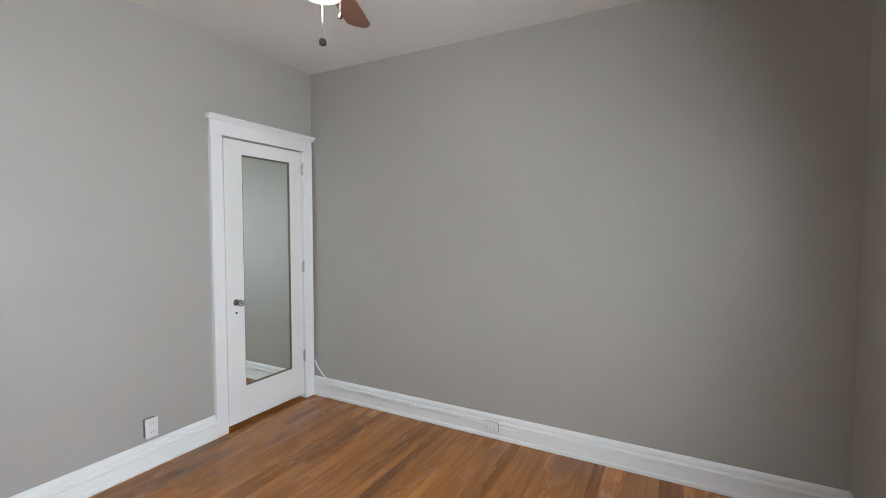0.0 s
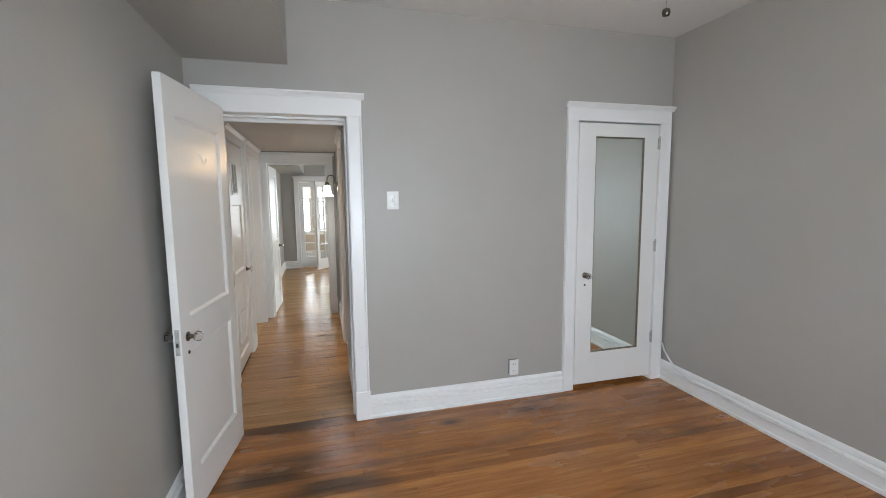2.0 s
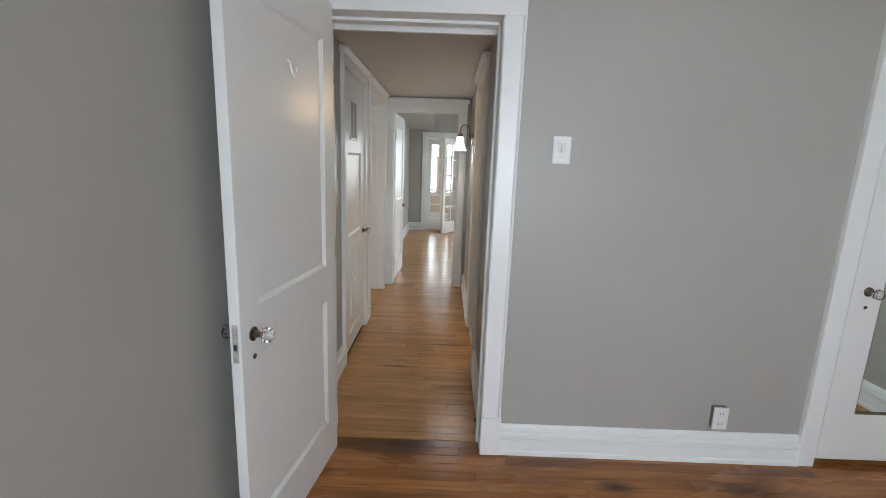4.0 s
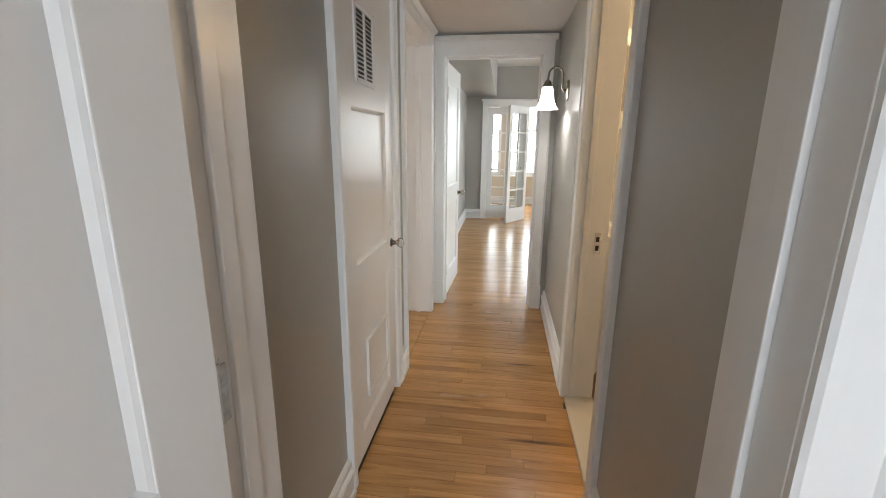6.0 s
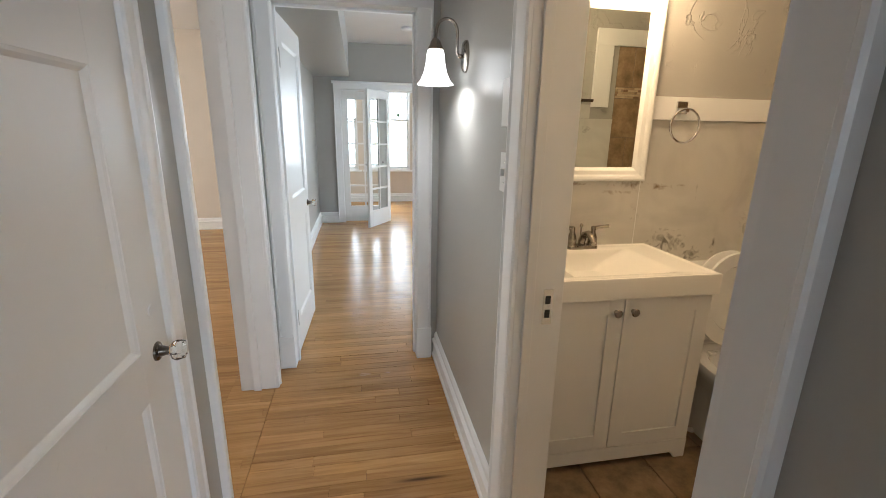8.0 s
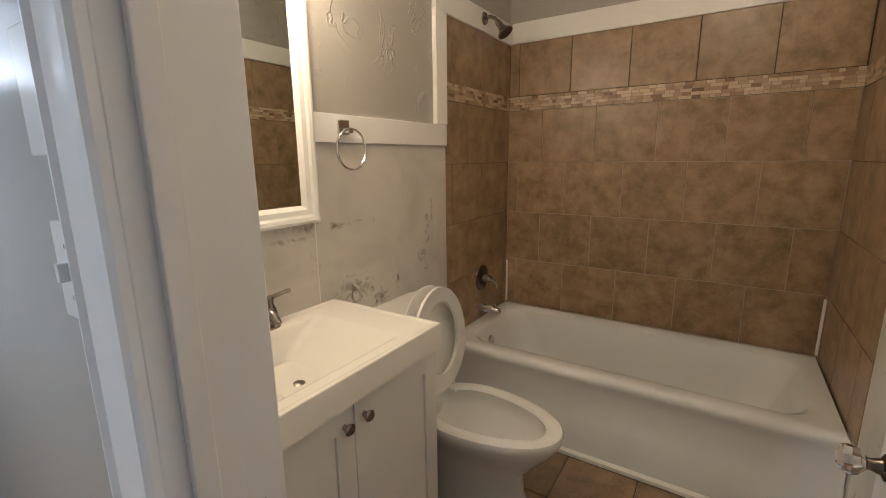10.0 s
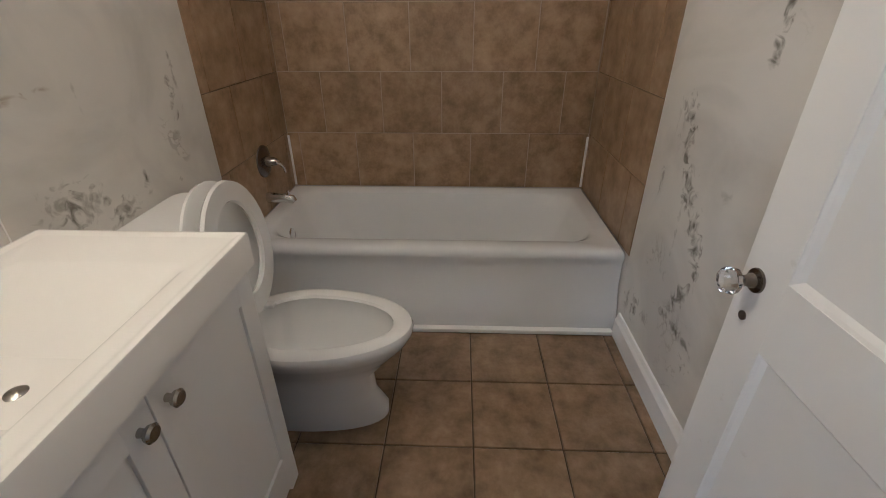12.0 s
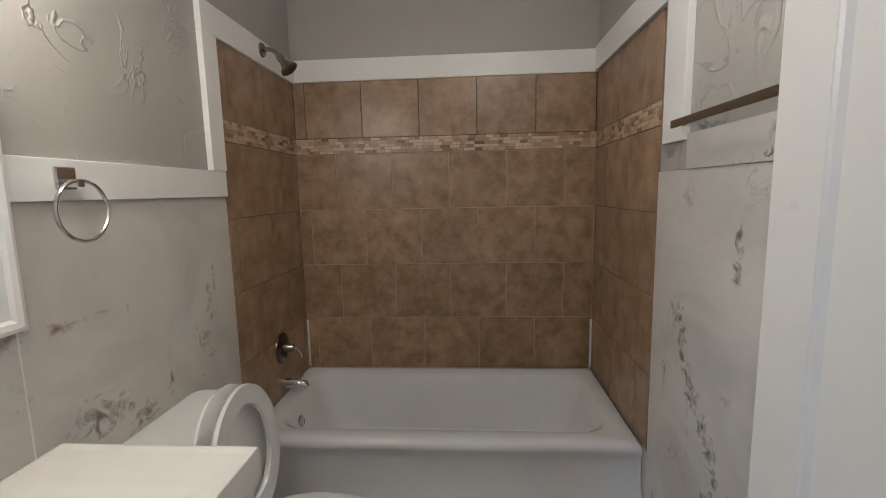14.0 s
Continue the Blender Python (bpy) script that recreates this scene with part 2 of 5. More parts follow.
def mottled(name, a, b2, c, rough=0.35, scale=9, random_tint=0.12):
    """Glazed ceramic: cloudy brown mottling, each tile a slightly different tone."""
    m = bpy.data.materials.new(name)
    m.use_nodes = True
    nt = m.node_tree
    b = nt.nodes["Principled BSDF"]
    geo = nt.nodes.new("ShaderNodeNewGeometry")
    info = nt.nodes.new("ShaderNodeObjectInfo")
    off = nt.nodes.new("ShaderNodeVectorMath")
    off.operation = "MULTIPLY_ADD"
    comb = nt.nodes.new("ShaderNodeCombineXYZ")
    for i in range(3):
        nt.links.new(info.outputs["Random"], comb.inputs[i])
    nt.links.new(comb.outputs[0], off.inputs[0])
    off.inputs[1].default_value = (9, 5, 7)
    nt.links.new(geo.outputs["Position"], off.inputs[2])
    n1 = nt.nodes.new("ShaderNodeTexNoise")
    n1.inputs["Scale"].default_value = scale
    n1.inputs["Detail"].default_value = 9
    n1.inputs["Roughness"].default_value = 0.65
    nt.links.new(off.outputs[0], n1.inputs["Vector"])
    col = ramp(nt, n1.outputs["Fac"], [(0.3, a), (0.5, b2), (0.72, c)])
    tone = ramp(nt, info.outputs["Random"], [(0, (1 - random_tint,) * 3), (1, (1 + random_tint,) * 3)])
    mix = nt.nodes.new("ShaderNodeMix")
    mix.data_type, mix.blend_type = "RGBA", "MULTIPLY"
    mix.inputs[0].default_value = 1.0
    nt.links.new(col, mix.inputs[6])
    nt.links.new(tone, mix.inputs[7])
    nt.links.new(mix.outputs[2], b.inputs["Base Color"])
    b.inputs["Roughness"].default_value = rough
    bp = nt.nodes.new("ShaderNodeBump")
    bp.inputs["Strength"].default_value = 0.15
    bp.inputs["Distance"].default_value = 0.003
    nt.links.new(n1.outputs["Fac"], bp.inputs["Height"])
    nt.links.new(bp.outputs[0], b.inputs["Normal"])
    return m


def island_tint(name, colors, rough=0.4):
    """Small pieces of stone, each with one of several colours."""
    m = bpy.data.materials.new(name)
    m.use_nodes = True
    nt = m.node_tree
    b = nt.nodes["Principled BSDF"]
    geo = nt.nodes.new("ShaderNodeNewGeometry")
    n = len(colors)
    col = ramp(nt, geo.outputs["Random Per Island"], [(i / (n - 1), c) for i, c in enumerate(colors)])
    nt.links.new(col, b.inputs["Base Color"])
    b.inputs["Roughness"].default_value = rough
    return m


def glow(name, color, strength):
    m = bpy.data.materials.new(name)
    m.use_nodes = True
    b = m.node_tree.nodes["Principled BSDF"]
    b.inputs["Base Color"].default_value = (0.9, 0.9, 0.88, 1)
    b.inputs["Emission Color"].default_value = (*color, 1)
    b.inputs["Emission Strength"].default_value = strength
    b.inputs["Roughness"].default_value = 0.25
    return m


def clear(name, color=(1, 1, 1), rough=0.0, ior=1.45):
    m = bpy.data.materials.new(name)
    m.use_nodes = True
    b = m.node_tree.nodes["Principled BSDF"]
    b.inputs["Base Color"].default_value = (*color, 1)
    b.inputs["Transmission Weight"].default_value = 1.0
    b.inputs["Roughness"].default_value = rough
    b.inputs["IOR"].default_value = ior
    return m


WALL = material("grey_wall_paint", (0.40, 0.385, 0.355), 0.45, vary=0.035, scale=2.0, bump=0.10, bump_scale=70)
WALL_GLOSS = material("grey_satin_paint", (0.40, 0.393, 0.365), 0.32, vary=0.04, scale=2.0, bump=0.08, bump_scale=45)
TROWEL = material("trowelled_plaster", (0.42, 0.405, 0.375), 0.40, vary=0.04, scale=3.0, bump=0.25, bump_scale=14)
def add_ridges(m):
    """Raised trowel marks: thin ridges where a warped noise crosses its middle, here and there."""
    nt = m.node_tree
    b, bp = nt.nodes["Principled BSDF"], nt.nodes["Bump"]
    geo = nt.nodes["Geometry"]
    n1 = nt.nodes.new("ShaderNodeTexNoise")
    n1.inputs["Scale"].default_value, n1.inputs["Detail"].default_value, n1.inputs["Distortion"].default_value = 4.2, 3, 1.4
    nt.links.new(geo.outputs["Position"], n1.inputs["Vector"])
    line = ramp(nt, n1.outputs["Fac"], [(0.47, (0, 0, 0)), (0.50, (1, 1, 1)), (0.51, (0.2, 0.2, 0.2)), (0.6, (0, 0, 0))])
    n2 = nt.nodes.new("ShaderNodeTexNoise")
    n2.inputs["Scale"].default_value = 3.0
    nt.links.new(geo.outputs["Position"], n2.inputs["Vector"])
    where = ramp(nt, n2.outputs["Fac"], [(0.40, (0, 0, 0)), (0.52, (1, 1, 1))])
    mul = nt.nodes.new("ShaderNodeMath")
    mul.operation = "MULTIPLY"
    nt.links.new(line, mul.inputs[0])
    nt.links.new(where, mul.inputs[1])
    b2 = nt.nodes.new("ShaderNodeBump")
    b2.inputs["Strength"].default_value, b2.inputs["Distance"].default_value = 0.6, 0.010
    nt.links.new(mul.outputs[0], b2.inputs["Height"])
    nt.links.new(bp.outputs[0], b2.inputs["Normal"])
    nt.links.new(b2.outputs[0], b.inputs["Normal"])


add_ridges(TROWEL)
CEIL = material("ceiling_paint", (0.72, 0.70, 0.68), 0.7, vary=0.03, scale=2.0, bump=0.08, bump_scale=50)
BEIGE = material("beige_wall_paint", (0.64, 0.57, 0.49), 0.6, vary=0.03, bump=0.08)
WHITE = material("white_gloss_trim", (0.83, 0.83, 0.82), 0.32, vary=0.02, scale=5.0, bump=0.05, bump_scale=35)
WHITE_DOOR = material("white_door_paint", (0.80, 0.795, 0.775), 0.33, vary=0.02, scale=3.0, bump=0.03, bump_scale=22)
add_wear(WHITE, 0.16, 7, (0.55, 0.51, 0.45))
add_wear(WHITE_DOOR, 0.18, 11, (0.50, 0.46, 0.40))
SOCKET = material("white_plastic", (0.78, 0.78, 0.76), 0.35, vary=0.01)
BOX_GREY = material("dark_box_grey", (0.22, 0.22, 0.23), 0.45, metal=0.5, vary=0.1)
# near-black for slots and latches; also painted shade under the vanity
DARK = material("dark_slot", (0.03, 0.03, 0.03), 0.6)
# near-black bed under the floors; doubles as painted shade in the closets
GAP = material("dark_gap", (0.06, 0.045, 0.035), 0.8)
PORCELAIN = material("porcelain", (0.78, 0.78, 0.77), 0.08, vary=0.015, scale=2.0, coat=0.5)
ENAMEL = material("bath_enamel", (0.73, 0.74, 0.75), 0.14, vary=0.03, scale=2.0, coat=0.4)
CERAMIC = material("cast_basin_top", (0.83, 0.81, 0.77), 0.10, vary=0.01)
CABINET = material("cabinet_paint", (0.75, 0.745, 0.73), 0.35, vary=0.02)
NICKEL = material("brushed_nickel", (0.34, 0.31, 0.27), 0.26, metal=1.0, vary=0.05)
# nickel with the valve's dim reflections put into the colour; also the spray face
DARKENED_NICKEL = material("darkened_nickel", (0.16, 0.14, 0.125), 0.24, metal=1.0, vary=0.08)
CHROME = material("chrome", (0.74, 0.74, 0.74), 0.16, metal=1.0, vary=0.02)
BRASS = material("aged_plate", (0.17, 0.145, 0.12), 0.26, metal=1.0, vary=0.2, scale=40)
BEAD = material("tarnished_bead", (0.20, 0.17, 0.12), 0.4, metal=0.6, vary=0.3, scale=30)
# grey carries the shadows on white-painted hinges; also used for small metal parts
HINGE = material("greyed_hinge", (0.45, 0.44, 0.42), 0.35, metal=0.3, vary=0.35, scale=60)
MIRROR = material("mirror_glass", (0.86, 0.91, 0.875), 0.02, metal=1.0, vary=0.01)
MIRROR.node_tree.nodes["Map Range.001"].inputs["To Min"].default_value = 0.0
MIRROR.node_tree.nodes["Map Range.001"].inputs["To Max"].default_value = 0.015
KNOB_GLASS = clear("cut_glass", (0.97, 0.97, 0.96), 0.02, 1.5)
PANE = clear("window_glass", (0.98, 1.0, 0.99), 0.0, 1.02)
WOOD_BED = wood_floor("oak_floor_bedroom", (0.165, 0.058, 0.016), (0.39, 0.155, 0.042), (0.58, 0.27, 0.09), 0.40, 0.24, blots=[(0.30, 0.0, 0.62, 0.14), (0.30, -0.48, 0.42, 0.16), (1.98, -0.20, 0.28, 0.10), (1.36, -0.22, 0.10, 0.05), (0.62, -0.68, 0.30, 0.09)])
WOOD_HALL = wood_floor("oak_floor_hall", (0.24, 0.105, 0.034), (0.49, 0.262, 0.092), (0.68, 0.42, 0.175), 0.16, 0.22, spread=0.6, blots=[(0.55, 2.02, 0.12, 0.012), (0.62, 1.30, 0.16, 0.015), (0.25, 0.9, 0.14, 0.014)])
WOOD_FAR = wood_floor("oak_floor_living", (0.27, 0.125, 0.042), (0.50, 0.275, 0.100), (0.66, 0.41, 0.175), 0.06, 0.20, island=True, spread=0.6)
TILE_WALL = mottled("brown_wall_tile", (0.170, 0.115, 0.059), (0.300, 0.204, 0.115), (0.42, 0.304, 0.185), 0.34, 10, 0.08)
TILE_FLOOR = mottled("brown_floor_tile", (0.115, 0.074, 0.040), (0.22, 0.15, 0.086), (0.32, 0.23, 0.145), 0.33, 12, 0.10)
GROUT_DARK = material("dark_grout", (0.075, 0.055, 0.04), 0.9)
GROUT_MID = material("brown_grout", (0.20, 0.155, 0.11), 0.85)
GROUT_LIGHT = material("tan_grout", (0.42, 0.34, 0.26), 0.85)
MOSAIC = island_tint("mosaic_stone", [(0.14, 0.075, 0.04), (0.52, 0.40, 0.26), (0.58, 0.46, 0.31), (0.32, 0.20, 0.11), (0.54, 0.42, 0.28), (0.60, 0.48, 0.33), (0.22, 0.12, 0.065), (0.48, 0.36, 0.23)])
MILDEW, RUST = (0.075, 0.064, 0.042), (0.20, 0.12, 0.05)
MARBLE = marble_panel("marble_sheet", (0.68, 0.66, 0.62), (0.20, 0.15, 0.10), 1.0)
MARBLE_NORTH = marble_panel("marble_sheet_basin", (0.68, 0.66, 0.62), (0.20, 0.15, 0.10), 0.7, 0.62, 1.0, [
    (1.80, 0.87, 0.07, 0.045, 0.7, MILDEW), (1.89, 0.835, 0.09, 0.05, 0.85, MILDEW), (1.99, 0.775, 0.07, 0.04, 0.8, MILDEW), (2.117, 0.833, 0.016, 0.045, 0.9, MILDEW), (2.278, 0.775, 0.014, 0.016, 0.9, MILDEW),
    (2.362, 1.03, 0.022, 0.06, 0.9, MILDEW), (2.40, 1.11, 0.010, 0.09, 0.7, MILDEW), (1.77, 1.123, 0.055, 0.012, 0.9, RUST), (1.88, 1.13, 0.05, 0.008, 0.5, RUST), (1.60, 1.135, 0.09, 0.018, 0.9, RUST), (1.56, 1.10, 0.10, 0.010, 0.6, RUST), (1.30, 1.14, 0.12, 0.010, 0.8, RUST), (1.66, 1.28, 0.012, 0.12, 0.5, RUST), (1.97, 1.10, 0.007, 0.06, 0.4, MILDEW)])
# mildew creeping along the damp sheet: rows of x, z along its trails
TRAILS = [
    [(2.31, 1.04), (2.25, 0.97), (2.206, 0.865), (2.166, 0.794), (2.116, 0.74), (2.057, 0.68), (2.022, 0.62), (2.0, 0.56), (2.026, 0.513), (2.06, 0.45), (2.095, 0.407)],
    [(2.13, 0.36), (2.041, 0.353), (1.98, 0.37), (1.93, 0.33), (1.90, 0.29)],
    [(1.955, 1.33), (1.962, 1.285), (1.95, 1.235), (1.97, 1.18)],
]
DAMP_SPOTS = [(2.354, 0.778, 0.018, 0.05, 1.0, MILDEW), (2.329, 0.236, 0.035, 0.07, 0.9, MILDEW), (2.41, 0.19, 0.03, 0.06, 0.7, MILDEW), (2.23, 0.25, 0.04, 0.03, 0.6, MILDEW), (1.973, 0.838, 0.03, 0.02, 0.3, MILDEW), (2.24, 1.40, 0.05, 0.04, 0.5, MILDEW), (1.68, 1.35, 0.06, 0.035, 0.95, MILDEW), (2.17, 0.62, 0.012, 0.16, 0.55, MILDEW)]
for trail in TRAILS:
    for (xa, za), (xb, zb) in zip(trail, trail[1:]):
        DAMP_SPOTS.append(((xa + xb) / 2, (za + zb) / 2, 0.015 + 0.55 * abs(xa - xb), 0.017 + 0.55 * abs(za - zb), 1.0, MILDEW))
MARBLE_DAMP = marble_panel("marble_sheet_damp", (0.68, 0.66, 0.62), (0.16, 0.13, 0.09), 0.6, 0.61, 0.5, DAMP_SPOTS)
SILL_MARBLE = marble_panel("marble_threshold", (0.62, 0.58, 0.50), (0.25, 0.2, 0.15), 0.2)
BLADE = material("fan_blade_wood", (0.20, 0.085, 0.045), 0.4, vary=0.2, scale=3, stretch=(1, 8, 1))
FAN_METAL = material("white_fan_body", (0.75, 0.74, 0.72), 0.35)
SHADE = glow("lit_shade_glass", (1.0, 0.98, 0.95), 5.0)
SHADE_WARM = glow("lit_warm_glass", (1.0, 0.78, 0.48), 6.0)
FAN_GLASS = glow("lit_fan_glass", (1.0, 0.97, 0.92), 2.5)
LEAF = material("tree_leaf", (0.10, 0.16, 0.05), 0.6, vary=0.3, scale=3)
BARK = material("tree_bark", (0.12, 0.09, 0.07), 0.9, vary=0.2, scale=20, bump=0.5)
# ground colour lightened to stand in for overexposed daylight
PALE_GROUND = material("pale_ground", (0.5, 0.5, 0.46), 0.9, vary=0.3, scale=1.5)
# emission stands in for the overexposed view outside
BACKDROP_GLOW = glow("backdrop_glow", (0.93, 0.97, 1.0), 2.6)


# ---- mesh helpers ----
def box(bm, x0, x1, y0, y1, z0, z1, bevel=0.0):
    m = Matrix.LocRotScale(((x0 + x1) / 2, (y0 + y1) / 2, (z0 + z1) / 2), None, (abs(x1 - x0), abs(y1 - y0), abs(z1 - z0)))
    made = bmesh.ops.create_cube(bm, size=1, matrix=m)
    if bevel:
        edges = list({e for v in made["verts"] for e in v.link_edges})
        bmesh.ops.bevel(bm, geom=edges, offset=bevel, segments=2, affect="EDGES", profile=0.5)
    return bm


def boxes(*rows, bevel=0.0):
    bm = bmesh.new()
    for r in rows:
        box(bm, *r, bevel=bevel)
    return bm


def prism(bm, points, origin, u, v, w):
    """A closed outline of (u, v) points carried along w."""
    o, u, v, w = Vector(origin), Vector(u), Vector(v), Vector(w)
    a = [bm.verts.new(o + u * p + v * q) for p, q in points]
    b = [bm.verts.new(o + u * p + v * q + w) for p, q in points]
    n = len(points)
    for i in range(n):
        bm.faces.new((a[i], a[(i + 1) % n], b[(i + 1) % n], b[i]))
    bm.faces.new(a)
    bm.faces.new(b)
    bmesh.ops.recalc_face_normals(bm, faces=bm.faces)
    return bm


def skin(bm, loops, close=True, cap_first=False, cap_last=False):
    """Faces between successive loops with the same number of points."""
    rings = [[bm.verts.new(p) for p in loop] for loop in loops]
    for a, b in zip(rings, rings[1:]):
        n = len(a)
        for i in range(n if close else n - 1):
            j = (i + 1) % n
            bm.faces.new((a[i], a[j], b[j], b[i]))
    if cap_first:
        bm.faces.new(rings[0])
    if cap_last:
        bm.faces.new(rings[-1])
    bmesh.ops.recalc_face_normals(bm, faces=bm.faces)
    return bm


def lathe(bm, profile, steps=24, m=None):
    m = m or Matrix()
    loops = [[m @ Vector((r * math.cos(2 * math.pi * i / steps), r * math.sin(2 * math.pi * i / steps), z)) for i in range(steps)] for r, z in profile]
    return skin(bm, loops, True, profile[0][0] > 1e-4, profile[-1][0] > 1e-4)


def tube(bm, path, r, steps=10):
    path = [Vector(p) for p in path]
    loops = []
    side = None
    for i, p in enumerate(path):
        d = (path[min(i + 1, len(path) - 1)] - path[max(i - 1, 0)]).normalized()
        if side is None:
            side = d.orthogonal().normalized()
        side = (side - d * side.dot(d)).normalized()
        up = d.cross(side)
        rr = r[i] if isinstance(r, (list, tuple)) else r
        loops.append([p + side * rr * math.cos(2 * math.pi * k / steps) + up * rr * math.sin(2 * math.pi * k / steps) for k in range(steps)])
    return skin(bm, loops, True, True, True)


def rounded(cx, cy, hx, hy, r, z, k=6):
    pts = []
    for qx, qy, a0 in ((1, 1, 0), (-1, 1, 90), (-1, -1, 180), (1, -1, 270)):
        for i in range(k):
            a = radians(a0 + 90 * i / (k - 1))
            pts.append((cx + qx * (hx - r) + r * math.cos(a), cy + qy * (hy - r) + r * math.sin(a), z))
    return pts


def egg(cx, cy, hx, front, back, z, n=36, power=1.0):
    pts = []
    for i in range(n):
        a = 2 * math.pi * i / n
        s, c = math.sin(a), math.cos(a)
        pts.append((cx + hx * math.copysign(abs(c) ** power, c), cy + (back if s > 0 else front) * math.copysign(abs(s) ** power, s), z))
    return pts


def link(name, bm, mat, parent=None, label="", smooth=False):
    me = bpy.data.meshes.new(name)
    bm.to_mesh(me)
    bm.free()
    me.materials.append(mat)
    if smooth:
        me.polygons.foreach_set("use_smooth", [True] * len(me.polygons))
        me.set_sharp_from_angle(angle=radians(40))
    ob = new(name, me)
    if parent:
        ob.parent = parent
    if label:
        ob["label"] = label
    return ob


def part(name, bm, mat, parent, label="", smooth=False):
    return link(name, bm, mat, parent, label, smooth)


def thing(name, m, label, category, group=""):
    ob = new(name)
    ob.empty_display_size = 0.1
    ob.matrix_world = m
    return tagged(ob, label, category, group)


def structure(name, bm, mat, label, category, smooth=False):
    return tagged(link(name, bm, mat, None, "", smooth), label, category, "", "structure")


def holder(name, label, category):
    return tagged(thing(name, Matrix(), label, category), kind="structure")


# ---- structure: walls ----
def wall_along_x(name, x0, x1, y0, y1, top, openings, mat, label):
    """A wall along x; openings are rows of x from, x to, z from, z to."""
    bm = bmesh.new()
    at = x0
    for a, b, lo, hi in sorted(openings):
        box(bm, at, a, y0, y1, 0, top)
        if lo > 0:
            box(bm, a, b, y0, y1, 0, lo)
        if hi < top:
            box(bm, a, b, y0, y1, hi, top)
        at = b
    box(bm, at, x1, y0, y1, 0, top)
    return structure(name, bm, mat, label, "wall")


def wall_along_y(name, y0, y1, x0, x1, top, openings, mat, label):
    bm = bmesh.new()
    at = y0
    for a, b, lo, hi in sorted(openings):
        box(bm, x0, x1, at, a, 0, top)
        if lo > 0:
            box(bm, x0, x1, a, b, 0, lo)
        if hi < top:
            box(bm, x0, x1, a, b, hi, top)
        at = b
    box(bm, x0, x1, at, y1, 0, top)
    return structure(name, bm, mat, label, "wall")


J = 0.018
GREY = "grey painted plaster wall with a satin sheen"
wall_along_x("wall_bedroom_north", -0.31, 3.40, 0.0, 0.17, 2.75, [(-J, 0.757 + J, 0, 2.025 + J), (2.43 - J, 3.148 + J, 0, 2.06 + J)], WALL, GREY)
wall_along_y("wall_bedroom_west", -3.66, 0.0, -0.31, -0.155, 2.75, [], WALL, GREY)
wall_along_y("wall_bedroom_east", -3.66, 0.0, 3.26, 3.40, 2.75, [], WALL, GREY)
wall_along_x("wall_bedroom_south", -0.155, 3.26, -3.66, -3.52, 2.75, [(0.42, 1.78, 0.75, 2.15)], WALL, GREY)
wall_along_y("wall_hall_west", 0.17, 3.02, -0.31, -0.14, 2.75, [(0.944 - J, 1.66 + J, 0, 2.0 + J), (1.925 - J, 2.79 + J, 0, 2.0 + J)], WALL_GLOSS, GREY)
wall_along_y("wall_hall_east", 0.17, 3.02, 0.785, 0.93, 2.75, [(0.972 - J, 1.70 + J, 0, 2.0 + J)], WALL_GLOSS, GREY)
wall_along_x("wall_hall_north", -0.37, 4.42, 3.02, 3.16, 2.75, [(-0.055 - J, 0.66 + J, 0, 1.965 + J)], WALL_GLOSS, GREY)
wall_along_x("wall_bath_north", 0.93, 3.48, 2.448, 2.60, 2.75, [], TROWEL, "grey bathroom wall of uneven trowelled plaster")
wall_along_x("wall_bath_south", 0.93, 3.48, 0.60, 0.740, 2.75, [], TROWEL, "grey bathroom wall of uneven trowelled plaster")
wall_along_y("wall_bath_east", 0.740, 2.448, 3.311, 3.48, 2.75, [], WALL, GREY)
wall_along_y("wall_living_west", 3.16, 7.30, -0.37, -0.25, 2.75, [], WALL, GREY)
wall_along_x("wall_living_north", -4.12, 4.42, 7.30, 7.42, 2.75, [(0.12 - J, 2.35 + J, 0, 1.92 + J)], WALL, GREY)
wall_along_y("wall_living_east", 3.16, 7.30, 4.30, 4.42, 2.75, [(4.2, 6.2, 0.7, 2.1)], WALL, GREY)
wall_along_x("wall_dining_north", -4.0, -0.37, 7.0, 7.12, 2.75, [], BEIGE, "warm beige painted plaster wall")
wall_along_y("wall_dining_west", 1.5, 7.30, -4.12, -4.0, 2.75, [(3.6, 5.6, 0.7, 2.1)], BEIGE, "warm beige painted plaster wall")
wall_along_x("wall_dining_south", -4.0, -0.31, 1.5, 1.62, 2.75, [], BEIGE, "warm beige painted plaster wall")
wall_along_y("wall_sunroom_west", 7.42, 9.42, -0.92, -0.80, 2.75, [], BEIGE, "pale beige sunroom wall")
wall_along_y("wall_sunroom_east", 7.42, 9.42, 3.60, 3.72, 2.75, [], BEIGE, "pale beige sunroom wall")
SUN_WINDOWS = [(-0.52, 0.34), (0.48, 1.34), (1.48, 2.34), (2.48, 3.34)]
wall_along_x("wall_sunroom_north", -0.80, 3.60, 9.30, 9.42, 2.75, [(a, b, 0.62, 2.12) for a, b in SUN_WINDOWS], BEIGE, "pale beige sunroom wall below a row of windows")

# ceilings
WHITE_CEIL = "white painted plaster ceiling"
structure("ceiling_bedroom", boxes((-0.31, 3.40, -3.66, 0.0, 2.715, 2.80)), CEIL, WHITE_CEIL, "ceiling")
structure("ceiling_hall", boxes((-0.14, 0.785, 0.17, 3.02, 2.118, 2.20)), CEIL, "low white painted hall ceiling", "ceiling")
structure("ceiling_bath", boxes((0.93, 3.311, 0.740, 2.448, 2.56, 2.64)), CEIL, WHITE_CEIL, "ceiling")
